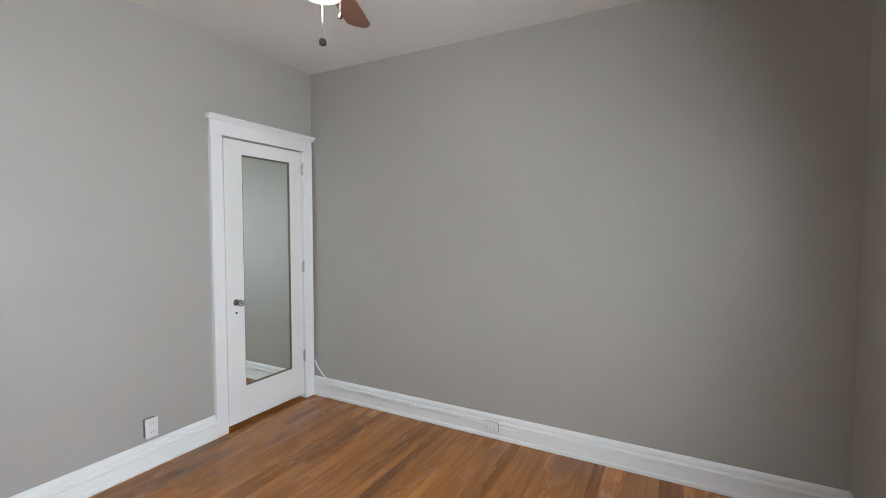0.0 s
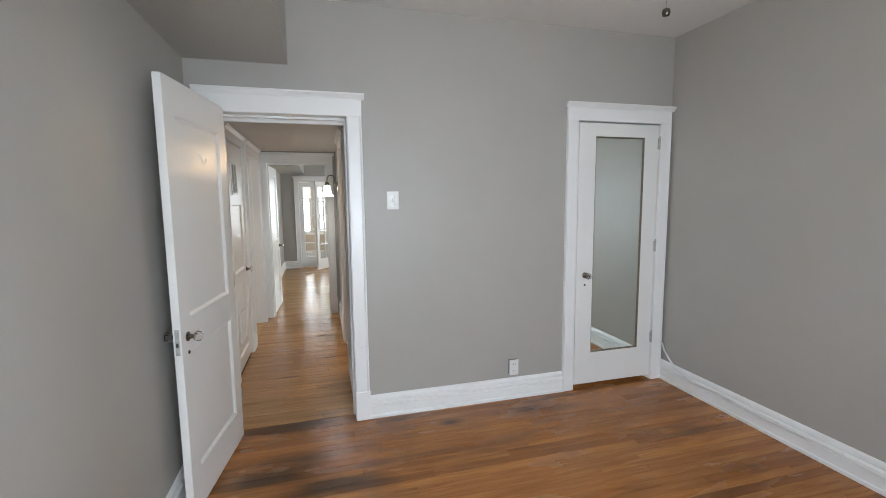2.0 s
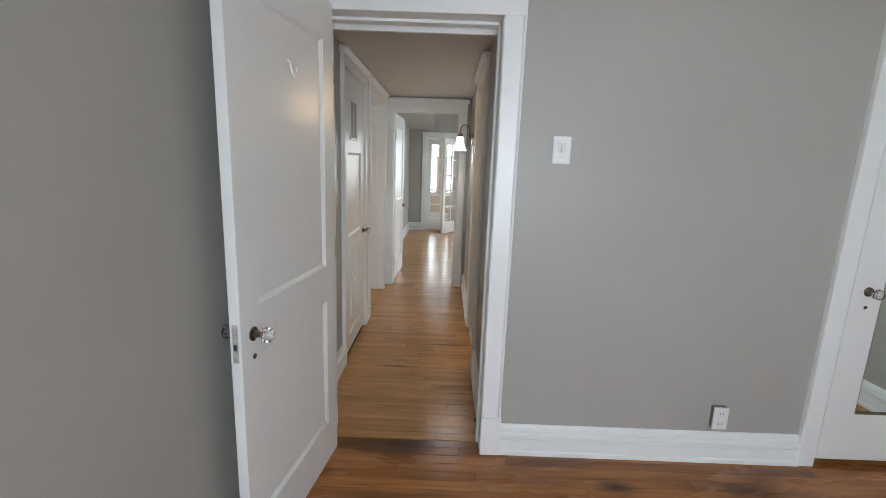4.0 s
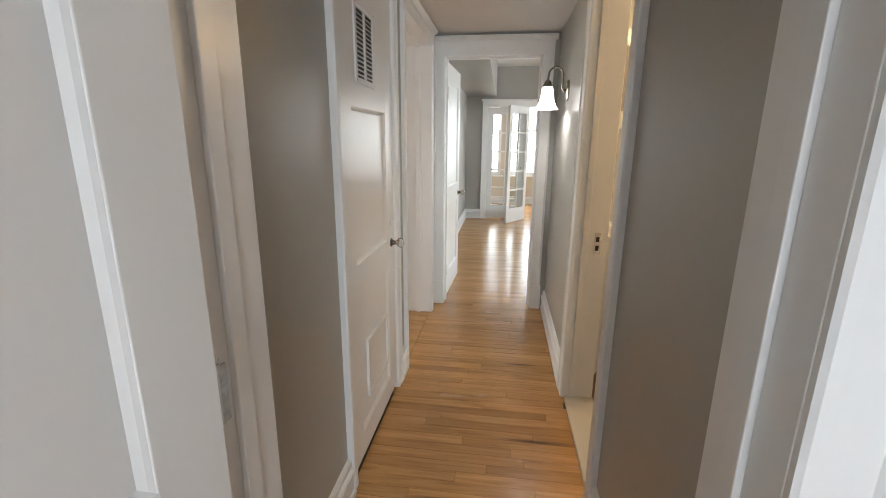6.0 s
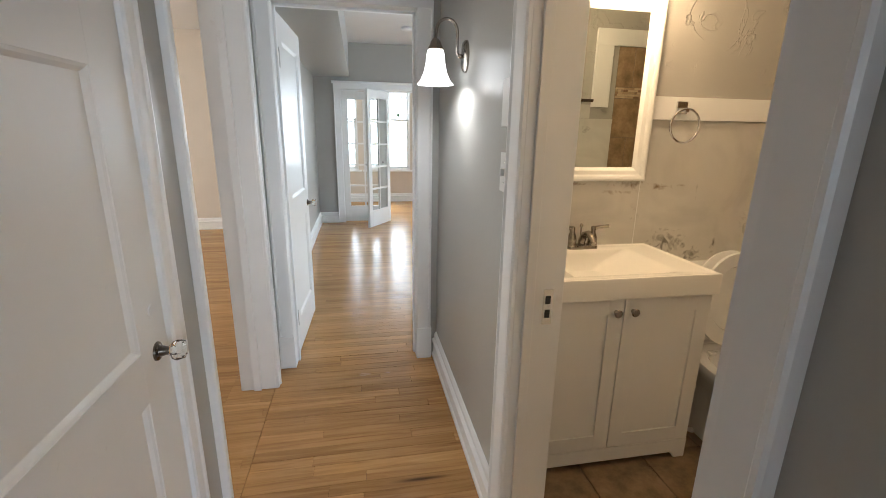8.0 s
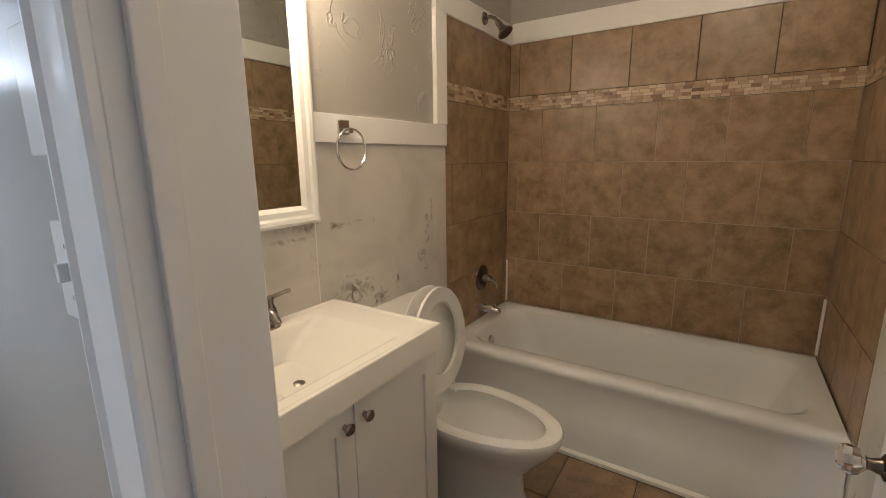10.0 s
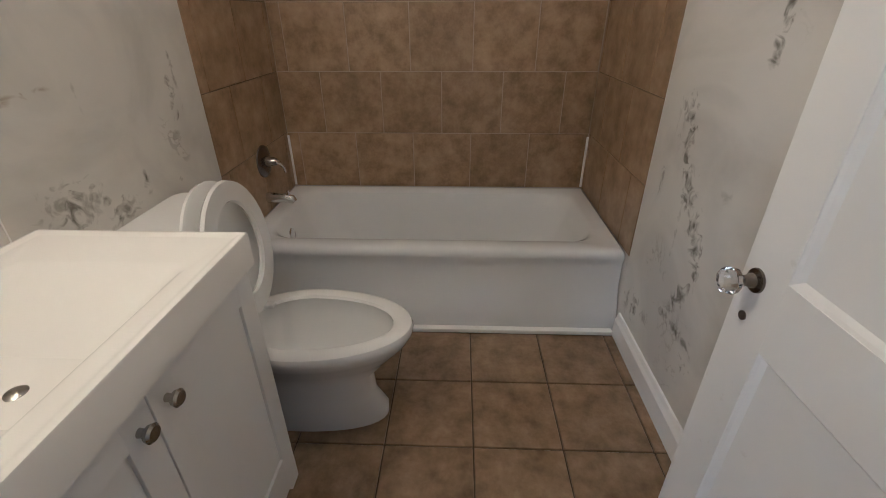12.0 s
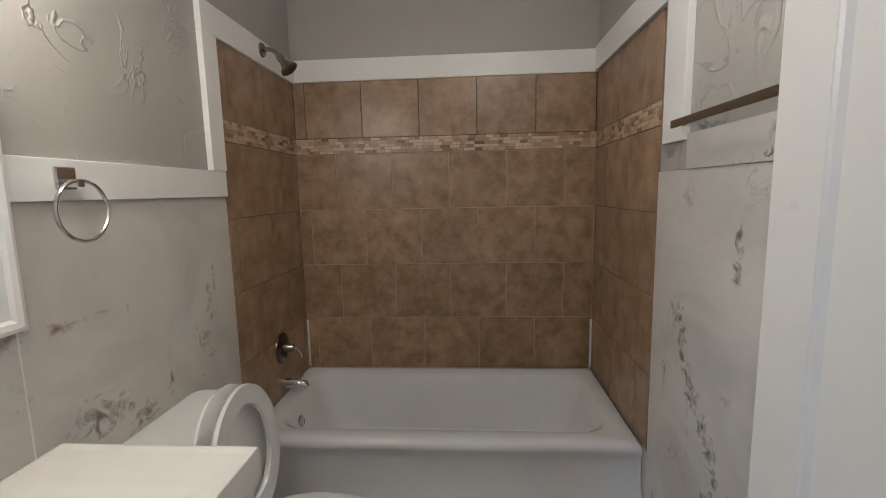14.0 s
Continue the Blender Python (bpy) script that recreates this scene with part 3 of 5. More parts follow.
structure("ceiling_living", boxes((-0.25, 4.30, 3.16, 7.30, 2.54, 2.64)), CEIL, WHITE_CEIL, "ceiling")
structure("ceiling_dining", boxes((-4.0, -0.37, 1.62, 7.0, 2.54, 2.64)), CEIL, WHITE_CEIL, "ceiling")
structure("ceiling_sunroom", boxes((-0.80, 3.60, 7.42, 9.30, 2.50, 2.60)), CEIL, WHITE_CEIL, "ceiling")
structure("soffit_bedroom", boxes((-0.155, 0.42, -3.52, 0.0, 2.32, 2.715)), WALL, "boxed-in grey soffit under the bedroom ceiling", "soffit")
structure("soffit_living", boxes((-0.25, 0.245, 3.16, 7.30, 2.085, 2.54)), WALL_GLOSS, "boxed-in glossy soffit under the living room ceiling", "soffit")
structure("wall_closet_back", boxes((-1.0, -0.95, 0.2, 1.62, 0, 2.75), (-0.95, -0.31, 0.2, 0.25, 0, 2.75), (2.2, 3.4, 0.55, 0.598, 0, 2.75)), WALL, "plain closet back wall", "wall")

# floors under the boards and tiles
structure("floor_bedroom", boxes((-0.31, 3.40, -3.66, 0.075, -0.10, -0.012)), GAP, "dark brown oak strip floor with worn stains", "floor")
structure("floor_hall", boxes((-0.14, 0.80, 0.0752, 3.09, -0.10, -0.012)), GAP, "golden oak strip floor with a soft gloss", "floor")
# closet floor coloured near-black for the shade under the closed door
structure("floor_closet", boxes((-0.95, -0.141, 0.25, 1.62, -0.10, -0.012)), GAP, "closet floor behind the hall door, darkened to stand in for shade", "floor")
structure("floor_living", boxes((-0.37, 4.42, 3.09, 7.36, -0.10, -0.012)), GAP, "golden oak strip floor with a soft gloss", "floor")
structure("floor_sunroom", boxes((-0.92, 3.72, 7.36, 9.42, -0.10, -0.012)), GAP, "oak strip floor in the sunroom", "floor")
structure("floor_dining", boxes((-4.12, -0.37, 1.50, 7.12, -0.10, -0.012), (-0.37, -0.14, 1.50, 3.02, -0.10, -0.012)), GAP, "reddish oak strip floor", "floor")
structure("floor_bath", boxes((0.93, 3.48, 0.60, 2.60, -0.10, -0.006)), GROUT_DARK, "brown ceramic tile floor with dark grout", "floor")

# ---- trim ----
BASE_PROFILE = [(0, 0), (0.026, 0), (0.026, 0.020), (0.019, 0.026), (0.019, 0.084), (0.012, 0.087), (0.012, 0.092), (0.026, 0.098), (0.027, 0.112), (0.018, 0.119), (0.012, 0.122), (0.016, 0.130), (0.014, 0.146), (0.006, 0.157), (0, 0.160)]


def baseboard(name, runs, label="white painted stepped baseboard"):
    """runs: rows of start, end (x, y) and the way off the wall."""
    hold = holder(name, label, "baseboard")
    for (xa, ya), (xb, yb), n in runs:
        bm = prism(bmesh.new(), BASE_PROFILE, (xa, ya, 0), (*n, 0), (0, 0, 1), (xb - xa, yb - ya, 0))
        part("board", bm, WHITE, hold)
    return hold


def opening_trim(name, label, origin, u, n, width, height, cw=0.095, head=0.10, depth=0.14, sides=(True, True), plinth=0.20, lining=True, cap=True, stop=(0.62, 0.40)):
    """Casing, head, cap and plinth blocks round an opening, and its lining through the wall. u runs along the wall, n off it."""
    hold = holder(name, label, "door casing")
    o, u, n, z = Vector(origin), Vector((*u, 0)), Vector((*n, 0)), Vector((0, 0, 1))
    prof = [(0, 0), (0, 0.014), (0.006, 0.020), (0.020, 0.021), (cw - 0.016, 0.021), (cw - 0.010, 0.027), (cw - 0.003, 0.026), (cw, 0.020), (cw, 0)]

    def block(u0, u1, n0, n1, z0, z1, bevel=0.003):
        a, b = o + u * u0 + n * n0 + z * z0, o + u * u1 + n * n1 + z * z1
        return box(bmesh.new(), min(a.x, b.x), max(a.x, b.x), min(a.y, b.y), max(a.y, b.y), min(a.z, b.z), max(a.z, b.z), bevel)

    for on, edge, way in ((sides[0], 0, -1), (sides[1], width, 1)):
        if on:
            part("casing", prism(bmesh.new(), prof, o + u * edge + z * (plinth if plinth else 0), u * way, n, z * (height - (plinth or 0))), WHITE, hold)
            if plinth:
                part("plinth_block", block(*sorted((edge, edge + way * (cw + 0.004))), 0, 0.030, 0, plinth), WHITE, hold)
    ua, ub = (-cw if sides[0] else 0), (width + cw if sides[1] else width)
    part("head_casing", block(ua, ub, 0, 0.023, height, height + head), WHITE, hold)
    if cap:
        capprof = [(0, 0), (0.026, 0), (0.030, 0.008), (0.045, 0.022), (0.050, 0.024), (0.050, 0.034), (0, 0.034)]
        part("cap_moulding", prism(bmesh.new(), capprof, o + u * (ua - 0.018) + z * (height + head), n, z, u * (ub - ua + 0.036)), WHITE, hold)
    if lining:
        t = J - 0.001
        bm = bmesh.new()
        for a in ((-t, 0.001, -depth - 0.002, 0.004, 0, height), (width - 0.001, width + t, -depth - 0.002, 0.004, 0, height), (-t, width + t, -depth - 0.002, 0.004, height, height + t)):
            p, q = o + u * a[0] + n * a[2] + z * a[4], o + u * a[1] + n * a[3] + z * a[5]
            box(bm, min(p.x, q.x), max(p.x, q.x), min(p.y, q.y), max(p.y, q.y), p.z, q.z, 0.002)
        part("jamb", bm, WHITE, hold)
        bm = bmesh.new()
        s0, s1 = -depth * stop[0], -depth * stop[1]
        for a in ((0.001, 0.013, s0, s1, 0, height), (width - 0.013, width - 0.001, s0, s1, 0, height), (0.001, width - 0.001, s0, s1, height - 0.013, height)):
            p, q = o + u * a[0] + n * a[2] + z * a[4], o + u * a[1] + n * a[3] + z * a[5]
            box(bm, min(p.x, q.x), max(p.x, q.x), min(p.y, q.y), max(p.y, q.y), p.z, q.z, 0.002)
        part("door_stop", bm, WHITE, hold)
    return hold


CASED = "white painted door casing with a moulded cap"
opening_trim("trim_bedroom_door", CASED, (0.0, 0.0, 0), (1, 0), (0, -1), 0.757, 2.025, head=0.105, depth=0.17)
opening_trim("trim_bedroom_door_hall", CASED, (0.0, 0.17, 0), (1, 0), (0, 1), 0.757, 2.0, cw=0.06, head=0.06, lining=False, plinth=0, cap=False)
opening_trim("trim_mirror_door", CASED, (2.43, 0.0, 0), (1, 0), (0, -1), 0.718, 2.06, head=0.095, plinth=0)
opening_trim("trim_hall_closet", CASED, (-0.14, 0.944, 0), (0, 1), (1, 0), 0.716, 2.0, cw=0.058, head=0.07, plinth=0, depth=0.17)
opening_trim("trim_dining_opening", CASED, (-0.14, 1.925, 0), (0, 1), (1, 0), 0.865, 2.0, cw=0.05, head=0.07, plinth=0, depth=0.17)
opening_trim("trim_bath_door", CASED, (0.785, 0.972, 0), (0, 1), (-1, 0), 0.728, 2.0, cw=0.090, head=0.06, plinth=0, depth=0.145, cap=True, stop=(0.36, 0.16))
opening_trim("trim_hall_end", CASED, (-0.055, 3.02, 0), (1, 0), (0, -1), 0.715, 1.965, cw=0.085, head=0.10, plinth=0.20, depth=0.14, cap=True)
opening_trim("trim_french_doors", CASED, (0.12, 7.30, 0), (1, 0), (0, -1), 2.23, 1.92, cw=0.10, head=0.075, plinth=0, depth=0.12)

baseboard("baseboard_bedroom", [((0.856, 0), (2.335, 0), (0, -1)), ((3.26, 0), (3.26, -3.52), (-1, 0)), ((-0.155, -0.0), (-0.155, -3.52), (1, 0)), ((-0.155, -3.52), (3.26, -3.52), (0, 1))])
baseboard("baseboard_hall", [((0.785, 0.17), (0.785, 0.882), (-1, 0)), ((0.785, 1.79), (0.785, 3.02), (-1, 0)), ((-0.14, 0.17), (-0.14, 0.886), (1, 0)), ((-0.14, 1.718), (-0.14, 1.875), (1, 0))])
baseboard("baseboard_living", [((-0.25, 3.16), (-0.25, 7.30), (1, 0)), ((-0.25, 7.30), (0.02, 7.30), (0, -1)), ((2.45, 7.30), (4.30, 7.30), (0, -1)), ((4.30, 3.16), (4.30, 7.30), (-1, 0))])
baseboard("baseboard_sunroom", [((-0.80, 9.30), (3.60, 9.30), (0, -1))])
baseboard("baseboard_dining", [((-4.0, 7.0), (-0.37, 7.0), (0, -1)), ((-4.0, 1.62), (-4.0, 7.0), (1, 0))])
bm = prism(bmesh.new(), [(0, 0), (0.022, 0), (0.022, 0.085), (0.015, 0.10), (0.010, 0.118), (0, 0.122)], (1.0, 0.742, 0), (0, 1, 0), (0, 0, 1), (1.435, 0, 0))
structure("baseboard_bath", bm, WHITE, "white moulded bathroom baseboard", "baseboard")
structure("threshold_bath", boxes((0.785, 0.935, 0.974, 1.698, -0.01, 0.012), bevel=0.004), SILL_MARBLE, "worn veined marble threshold", "threshold")


# ---- windows that let the daylight in ----
def sash_window(name, a, b, y0, y1, lo, hi, along="x", label="unseen white sash window"):
    """A double-hung window in an opening from a to b; y0, y1 are the wall's faces."""
    hold = holder(name, label, "window")
    mid = (lo + hi) / 2 + 0.19
    yc = (y0 + y1) / 2

    def bx(bm, p0, p1, q0, q1, z0, z1):
        return box(bm, p0, p1, q0, q1, z0, z1, 0.003) if along == "x" else box(bm, q0, q1, p0, p1, z0, z1, 0.003)

    bm = bmesh.new()
    for r in ((a, a + 0.03, y0, y1, lo, hi), (b - 0.03, b, y0, y1, lo, hi), (a, b, y0, y1, hi - 0.03, hi), (a, b, y0, y1, lo, lo + 0.03)):
        bx(bm, *r)
    part("window_frame", bm, WHITE, hold)
    for z0, z1, d in ((lo + 0.03, mid + 0.02, -0.012), (mid - 0.02, hi - 0.03, 0.018)):
        bm = bmesh.new()
        f = 0.035
        for r in ((a + 0.03, a + 0.03 + f, z0, z1), (b - 0.03 - f, b - 0.03, z0, z1), (a + 0.03, b - 0.03, z0, z0 + f), (a + 0.03, b - 0.03, z1 - f, z1)):
            bx(bm, r[0], r[1], yc + d - 0.014, yc + d + 0.014, r[2], r[3])
        sash = part("sash", bm, WHITE, hold)
        bm = bmesh.new()
        bx(bm, a + 0.06, b - 0.06, yc + d - 0.002, yc + d + 0.002, z0 + 0.03, z1 - 0.03)
        pane = part("pane", bm, PANE, sash)
        pane.visible_shadow = False
    bm = bmesh.new()
    side = -1 if (along == "x" and y0 > 0) or (along == "y" and y0 > 0) else 1
    face = y0 if side < 0 else y1
    bx(bm, a - 0.06, b + 0.06, min(face, face + side * 0.05), max(face, face + side * 0.05), lo - 0.03, lo)
    part("window_sill", bm, WHITE, hold)
    return hold


for i, (a, b) in enumerate(SUN_WINDOWS):
    sash_window("window_%d" % (i + 1), a, b, 9.30, 9.42, 0.62, 2.12, label="white sunroom sash window with bright daylight behind")
sash_window("window_5", 0.42, 1.78, -3.66, -3.52, 0.75, 2.15)
# unseen windows, added as openings for the two fill lights
sash_window("window_6", 4.2, 6.2, 4.30, 4.42, 0.7, 2.1, "y")
sash_window("window_7", 3.6, 5.6, -4.12, -4.0, 0.7, 2.1, "y")

# outdoors
structure("ground", boxes((-2000, 2000, -2000, 2000, -3.2, -3.0)), PALE_GROUND, "ground outside the sunroom windows, paled for the overexposed view", "ground")


# ---- doors ----
def glass_knob(parent, m):
    """A faceted glass door knob on a round metal rose; local z points off the door."""
    rose = part("rose", lathe(bmesh.new(), [(0.0, 0.0), (0.023, 0.0), (0.022, 0.004), (0.014, 0.008), (0.010, 0.020), (0.010, 0.030), (0.0, 0.030)], 20, m), BRASS, parent, "aged metal rose", True)
    part("glass_knob", lathe(bmesh.new(), [(0.0, 0.026), (0.012, 0.027), (0.022, 0.036), (0.026, 0.047), (0.022, 0.058), (0.012, 0.064), (0.0, 0.065)], 8, m), KNOB_GLASS, rose, "faceted clear glass knob")


def door_leaf(name, m, width, height, label, rails, thickness=0.036, knob_z=0.90, knob_in=0.065, stile=0.105, gap=0.014, group=""):
    """A panelled leaf: x from the hinge, y through its thickness, z up. rails: heights of the panel fields."""
    d = thing(name, m, label, "door", group)
    st, t = stile, thickness
    bm = bmesh.new()
    for x0, x1 in ((0, st), (width - st, width)):
        box(bm, x0, x1, 0, t, gap, height, 0.002)
    edges = [gap] + [z for pair in rails for z in pair] + [height]
    for z0, z1 in zip(edges[0::2], edges[1::2]):
        box(bm, st - 0.001, width - st + 0.001, 0.0004, t - 0.0004, z0, z1)
    part("door_frame", bm, WHITE_DOOR, d, "white gloss-painted stiles and rails")
    for z0, z1 in rails:
        bm = bmesh.new()
        box(bm, st - 0.004, width - st + 0.004, 0.012, t - 0.012, z0 - 0.004, z1 + 0.004)
        part("panel", bm, WHITE_DOOR, d)
        # sloped moulding round the field, both faces
        bm = bmesh.new()
        for y_out, y_in in ((0.002, 0.012), (t - 0.002, t - 0.012)):
            loops = []
            for inset, y in ((0.0, y_out), (0.006, y_out + (y_in - y_out) * 0.3), (0.014, y_in)):
                loops.append([(st + inset, y, z0 + inset), (width - st - inset, y, z0 + inset), (width - st - inset, y, z1 - inset), (st + inset, y, z1 - inset)])
            skin(bm, loops)
        part("panel_moulding", bm, WHITE_DOOR, d)
    k = width - knob_in
    glass_knob(d, Matrix.Translation((k, t, knob_z)) @ pose(0, 0, 0, -90))
    glass_knob(d, Matrix.Translation((k, 0, knob_z)) @ pose(0, 0, 0, 90))
    part("lock_plate", boxes((width - 0.0005, width + 0.0015, t * 0.25, t * 0.75, knob_z - 0.07, knob_z + 0.05)), HINGE, d, "worn metal lock plate")
    part("latch", boxes((width, width + 0.005, t * 0.38, t * 0.62, knob_z - 0.03, knob_z - 0.012)), DARK, d)
    part("keyhole", lathe(bmesh.new(), [(0.0, 0), (0.009, 0), (0.009, 0.003), (0, 0.003)], 14, Matrix.Translation((k, t, knob_z - 0.075)) @ pose(0, 0, 0, -90)), BRASS, d)
    return d


def hinge(parent, x, y, z, m=None):
    bm = bmesh.new()
    lathe(bm, [(0, -0.045), (0.0065, -0.045), (0.0065, 0.045), (0, 0.045)], 10, Matrix.Translation((x, y, z)))
    lathe(bm, [(0, 0.045), (0.004, 0.046), (0.0075, 0.051), (0.004, 0.057), (0, 0.058)], 10, Matrix.Translation((x, y, z)))
    box(bm, x - 0.014, x + 0.010, y + 0.003, y + 0.0055, z - 0.042, z + 0.042)
    part("hinge", bm, HINGE, parent, "white-painted hinge, greyed to stand in for its shadows", True)


def leaf_pose(x, y, angle):
    return pose(x, y, 0, 0, 0, angle)


# bedroom door: swung back against the wall
bed_door = door_leaf("door_bedroom", leaf_pose(0.012, -0.016, 262.4), 0.740, 2.045, "white painted two-panel door standing open, with glass knobs", [(0.21, 0.80), (0.96, 1.885)], knob_z=0.875)
rnd_chip = random.Random(5)
for k in range(6):
    z, h = rnd_chip.uniform(0.3, 1.9), rnd_chip.uniform(0.004, 0.014)
    y0 = rnd_chip.choice((-0.0006, 0.0300))
    part("paint_chip", boxes((0.7325, 0.7356, y0, y0 + 0.0056, z, z + h)), BLADE, bed_door, "bare wood where the paint is chipped")
part("coat_hook", tube(bmesh.new(), [(0.40, 0.036, 1.74), (0.40, 0.045, 1.735), (0.40, 0.052, 1.70), (0.40, 0.060, 1.685), (0.40, 0.068, 1.70), (0.40, 0.070, 1.715)], 0.004, 8), WHITE_DOOR, bed_door, "painted-over coat hook", True)
for z in (0.28, 1.02, 1.78):
    hinge(bed_door, -0.002, 0.030, z)
# far door of the hall, open into the living room
end_door = door_leaf("door_hall_end", leaf_pose(-0.052, 3.165, 87.5), 0.68, 1.95, "white painted two-panel door standing open into the living room", [(0.21, 0.80), (0.96, 1.82)], knob_z=0.86)
for z in (0.24, 1.72):
    hinge(end_door, -0.002, 0.0, z)
# bathroom door, open into the bathroom
door_leaf("door_bath", pose(0.934, 0.895, 0, 0, 0, 1.0), 0.618, 1.985, "white painted panel door standing open in the bathroom", [(0.21, 0.76), (0.90, 1.86)], knob_z=0.868, knob_in=0.040)

# hall closet door: closed, with a louvred grille above and a pet flap below
closet = door_leaf("door_hall_closet", pose(-0.136, 0.947, 0, 0, 0, 90), 0.710, 1.99, "white painted closet door with a metal air grille, closed", [(0.14, 0.76), (0.88, 1.47)], knob_z=0.852, knob_in=0.058, stile=0.13, gap=0.030)
bm = bmesh.new()
for r in ((0.178, 0.418, 1.555, 1.575), (0.178, 0.418, 1.815, 1.835), (0.178, 0.198, 1.575, 1.815), (0.398, 0.418, 1.575, 1.815), (0.291, 0.305, 1.575, 1.815)):
    box(bm, r[0], r[1], -0.008, 0.0, r[2], r[3], 0.002)
grille = part("air_grille", bm, WHITE_DOOR, closet, "white metal air grille, black sheet for the shade behind its louvres")
# black sheet paints the shade between the white louvres
part("grille_back", boxes((0.198, 0.398, -0.0015, 0.0, 1.575, 1.815)), DARK, grille)
for i in range(15):
    z = 1.582 + i * 0.016
    bm = prism(bmesh.new(), [(-0.007, 0.0), (-0.001, 0.007), (-0.001, 0.009), (-0.007, 0.002)], (0.198, 0, z), (0, 1, 0), (0, 0, 1), (0.20, 0, 0))
    part("louvre", bm, WHITE_DOOR, grille)
for x in (0.188, 0.408):
    for z in (1.565, 1.825):
        part("screw", lathe(bmesh.new(), [(0, 0), (0.004, 0), (0.003, 0.002), (0, 0.0025)], 10, Matrix.Translation((x, -0.008, z)) @ pose(0, 0, 0, 90)), HINGE, grille)
flap = part("pet_flap", boxes((0.24, 0.53, 0.004, 0.010, 0.26, 0.505), bevel=0.002), WHITE_DOOR, closet, "painted-over square flap")
part("flap_frame", boxes((0.23, 0.54, -0.002, 0.011, 0.505, 0.515), (0.23, 0.54, -0.002, 0.011, 0.25, 0.26), (0.23, 0.24, -0.002, 0.011, 0.26, 0.505), (0.53, 0.54, -0.002, 0.011, 0.26, 0.505)), WHITE_DOOR, flap)
part("escutcheon", lathe(bmesh.new(), [(0, 0), (0.014, 0), (0.014, 0.003), (0, 0.003)], 16, Matrix.Translation((0.652, 0, 0.955)) @ pose(0, 0, 0, 90)), WHITE_DOOR, closet)

# mirror door in the bedroom: closed, opening towards the room
md = thing("door_mirror_closet", pose(2.440, -0.006, 0), "white painted closet door with a tall mirror panel, closed", "door")
W, H = 0.702, 2.050
mx0, mx1, mz0, mz1 = 0.142, 0.572, 0.286, 1.952
part("door_frame", boxes((0, mx0, 0, 0.036, 0.036, H), (mx1, W, 0, 0.036, 0.036, H), (mx0, mx1, 0.0003, 0.0357, 0.036, mz0), (mx0, mx1, 0.0003, 0.0357, mz1, H)), WHITE_DOOR, md)
part("mirror", boxes((mx0, mx1, 0.010, 0.014, mz0, mz1)), MIRROR, md, "tall bevelled mirror glass")
bm = bmesh.new()
loops = [[(mx0 + i, y, mz0 + i), (mx1 - i, y, mz0 + i), (mx1 - i, y, mz1 - i), (mx0 + i, y, mz1 - i)] for i, y in ((-0.001, -0.001), (0.004, 0.001), (0.010, 0.0095))]
skin(bm, loops)
part("mirror_bead", bm, BEAD, md, "thin tarnished bead round the mirror")
glass_knob(md, Matrix.Translation((0.075, 0, 0.905)) @ pose(0, 0, 0, 90))
part("keyhole", lathe(bmesh.new(), [(0, 0), (0.008, 0), (0.008, 0.002), (0, 0.002)], 12, Matrix.Translation((0.075, 0, 0.83)) @ pose(0, 0, 0, 90)), BRASS, md)
for z in (0.36, 1.11, 1.91):
    hinge(md, W + 0.004, -0.008, z)
# dark sheet paints the shade seen through the gaps round the leaf
structure("wall_mirror_closet_shade", boxes((2.413, 3.165, 0.10, 0.11, 0, 2.06)), GAP, "dark sheet standing in for the shade behind the mirror door", "wall")


# ---- french doors ----
def french_leaf(name, m, width=0.62, height=1.90, label="white french door leaf with ten small panes"):
    d = thing(name, m, label, "french door", "folding french doors")
    t, st, bot, top = 0.036, 0.085, 0.24, 0.11
    part("door_frame", boxes((0, st, 0, t, 0.01, height), (width - st, width, 0, t, 0.01, height), (st, width - st, 0.0004, t - 0.0004, 0.01, bot), (st, width - st, 0.0004, t - 0.0004, height - top, height), bevel=0.002), WHITE_DOOR, d)
    ph = (height - top - bot) / 5
    cw = (width - 2 * st) / 2
    bm = bmesh.new()
    box(bm, st + cw - 0.012, st + cw + 0.012, 0.004, t - 0.004, bot, height - top)
    for i in range(1, 5):
        z = bot + i * ph
        box(bm, st, width - st, 0.005, t - 0.005, z - 0.012, z + 0.012)
    part("glazing_bars", bm, WHITE_DOOR, d)
    for i in range(5):
        for k in range(2):
            g = part("pane", boxes((st + k * cw + 0.008, st + (k + 1) * cw - 0.008, t / 2 - 0.002, t / 2 + 0.002, bot + i * ph + 0.008, bot + (i + 1) * ph - 0.008)), PANE, d)
            g.visible_shadow = False
    part("handle", lathe(bmesh.new(), [(0, 0), (0.014, 0), (0.006, 0.006), (0.006, 0.02), (0.015, 0.026), (0.013, 0.036), (0, 0.04)], 14, Matrix.Translation((width - 0.04, 0, 0.90)) @ pose(0, 0, 0, 90)), HINGE, d, "small worn metal knob", True)
    return d


french_leaf("french_door", pose(0.125, 7.34, 0, 0, 0, 0))
french_leaf("french_door", pose(0.780, 7.325, 0, 0, 0, 237.5), 0.61, label="white french door leaf with ten panes, folded open")


# ---- bedroom things ----
def plate_with(name, m, w, h, label, category, slots, thick=0.006):
    """A wall plate: x across, z up, y off the wall to -y."""
    d = thing(name, m, label, category)
    part("plate", box(bmesh.new(), -w / 2, w / 2, -thick, 0, -h / 2, h / 2, 0.002), SOCKET, d)
    for nm, r, mat in slots:
        part(nm, box(bmesh.new(), r[0], r[1], -thick - r[4], -thick + 0.001, r[2], r[3], 0.001), mat, d)
    return d


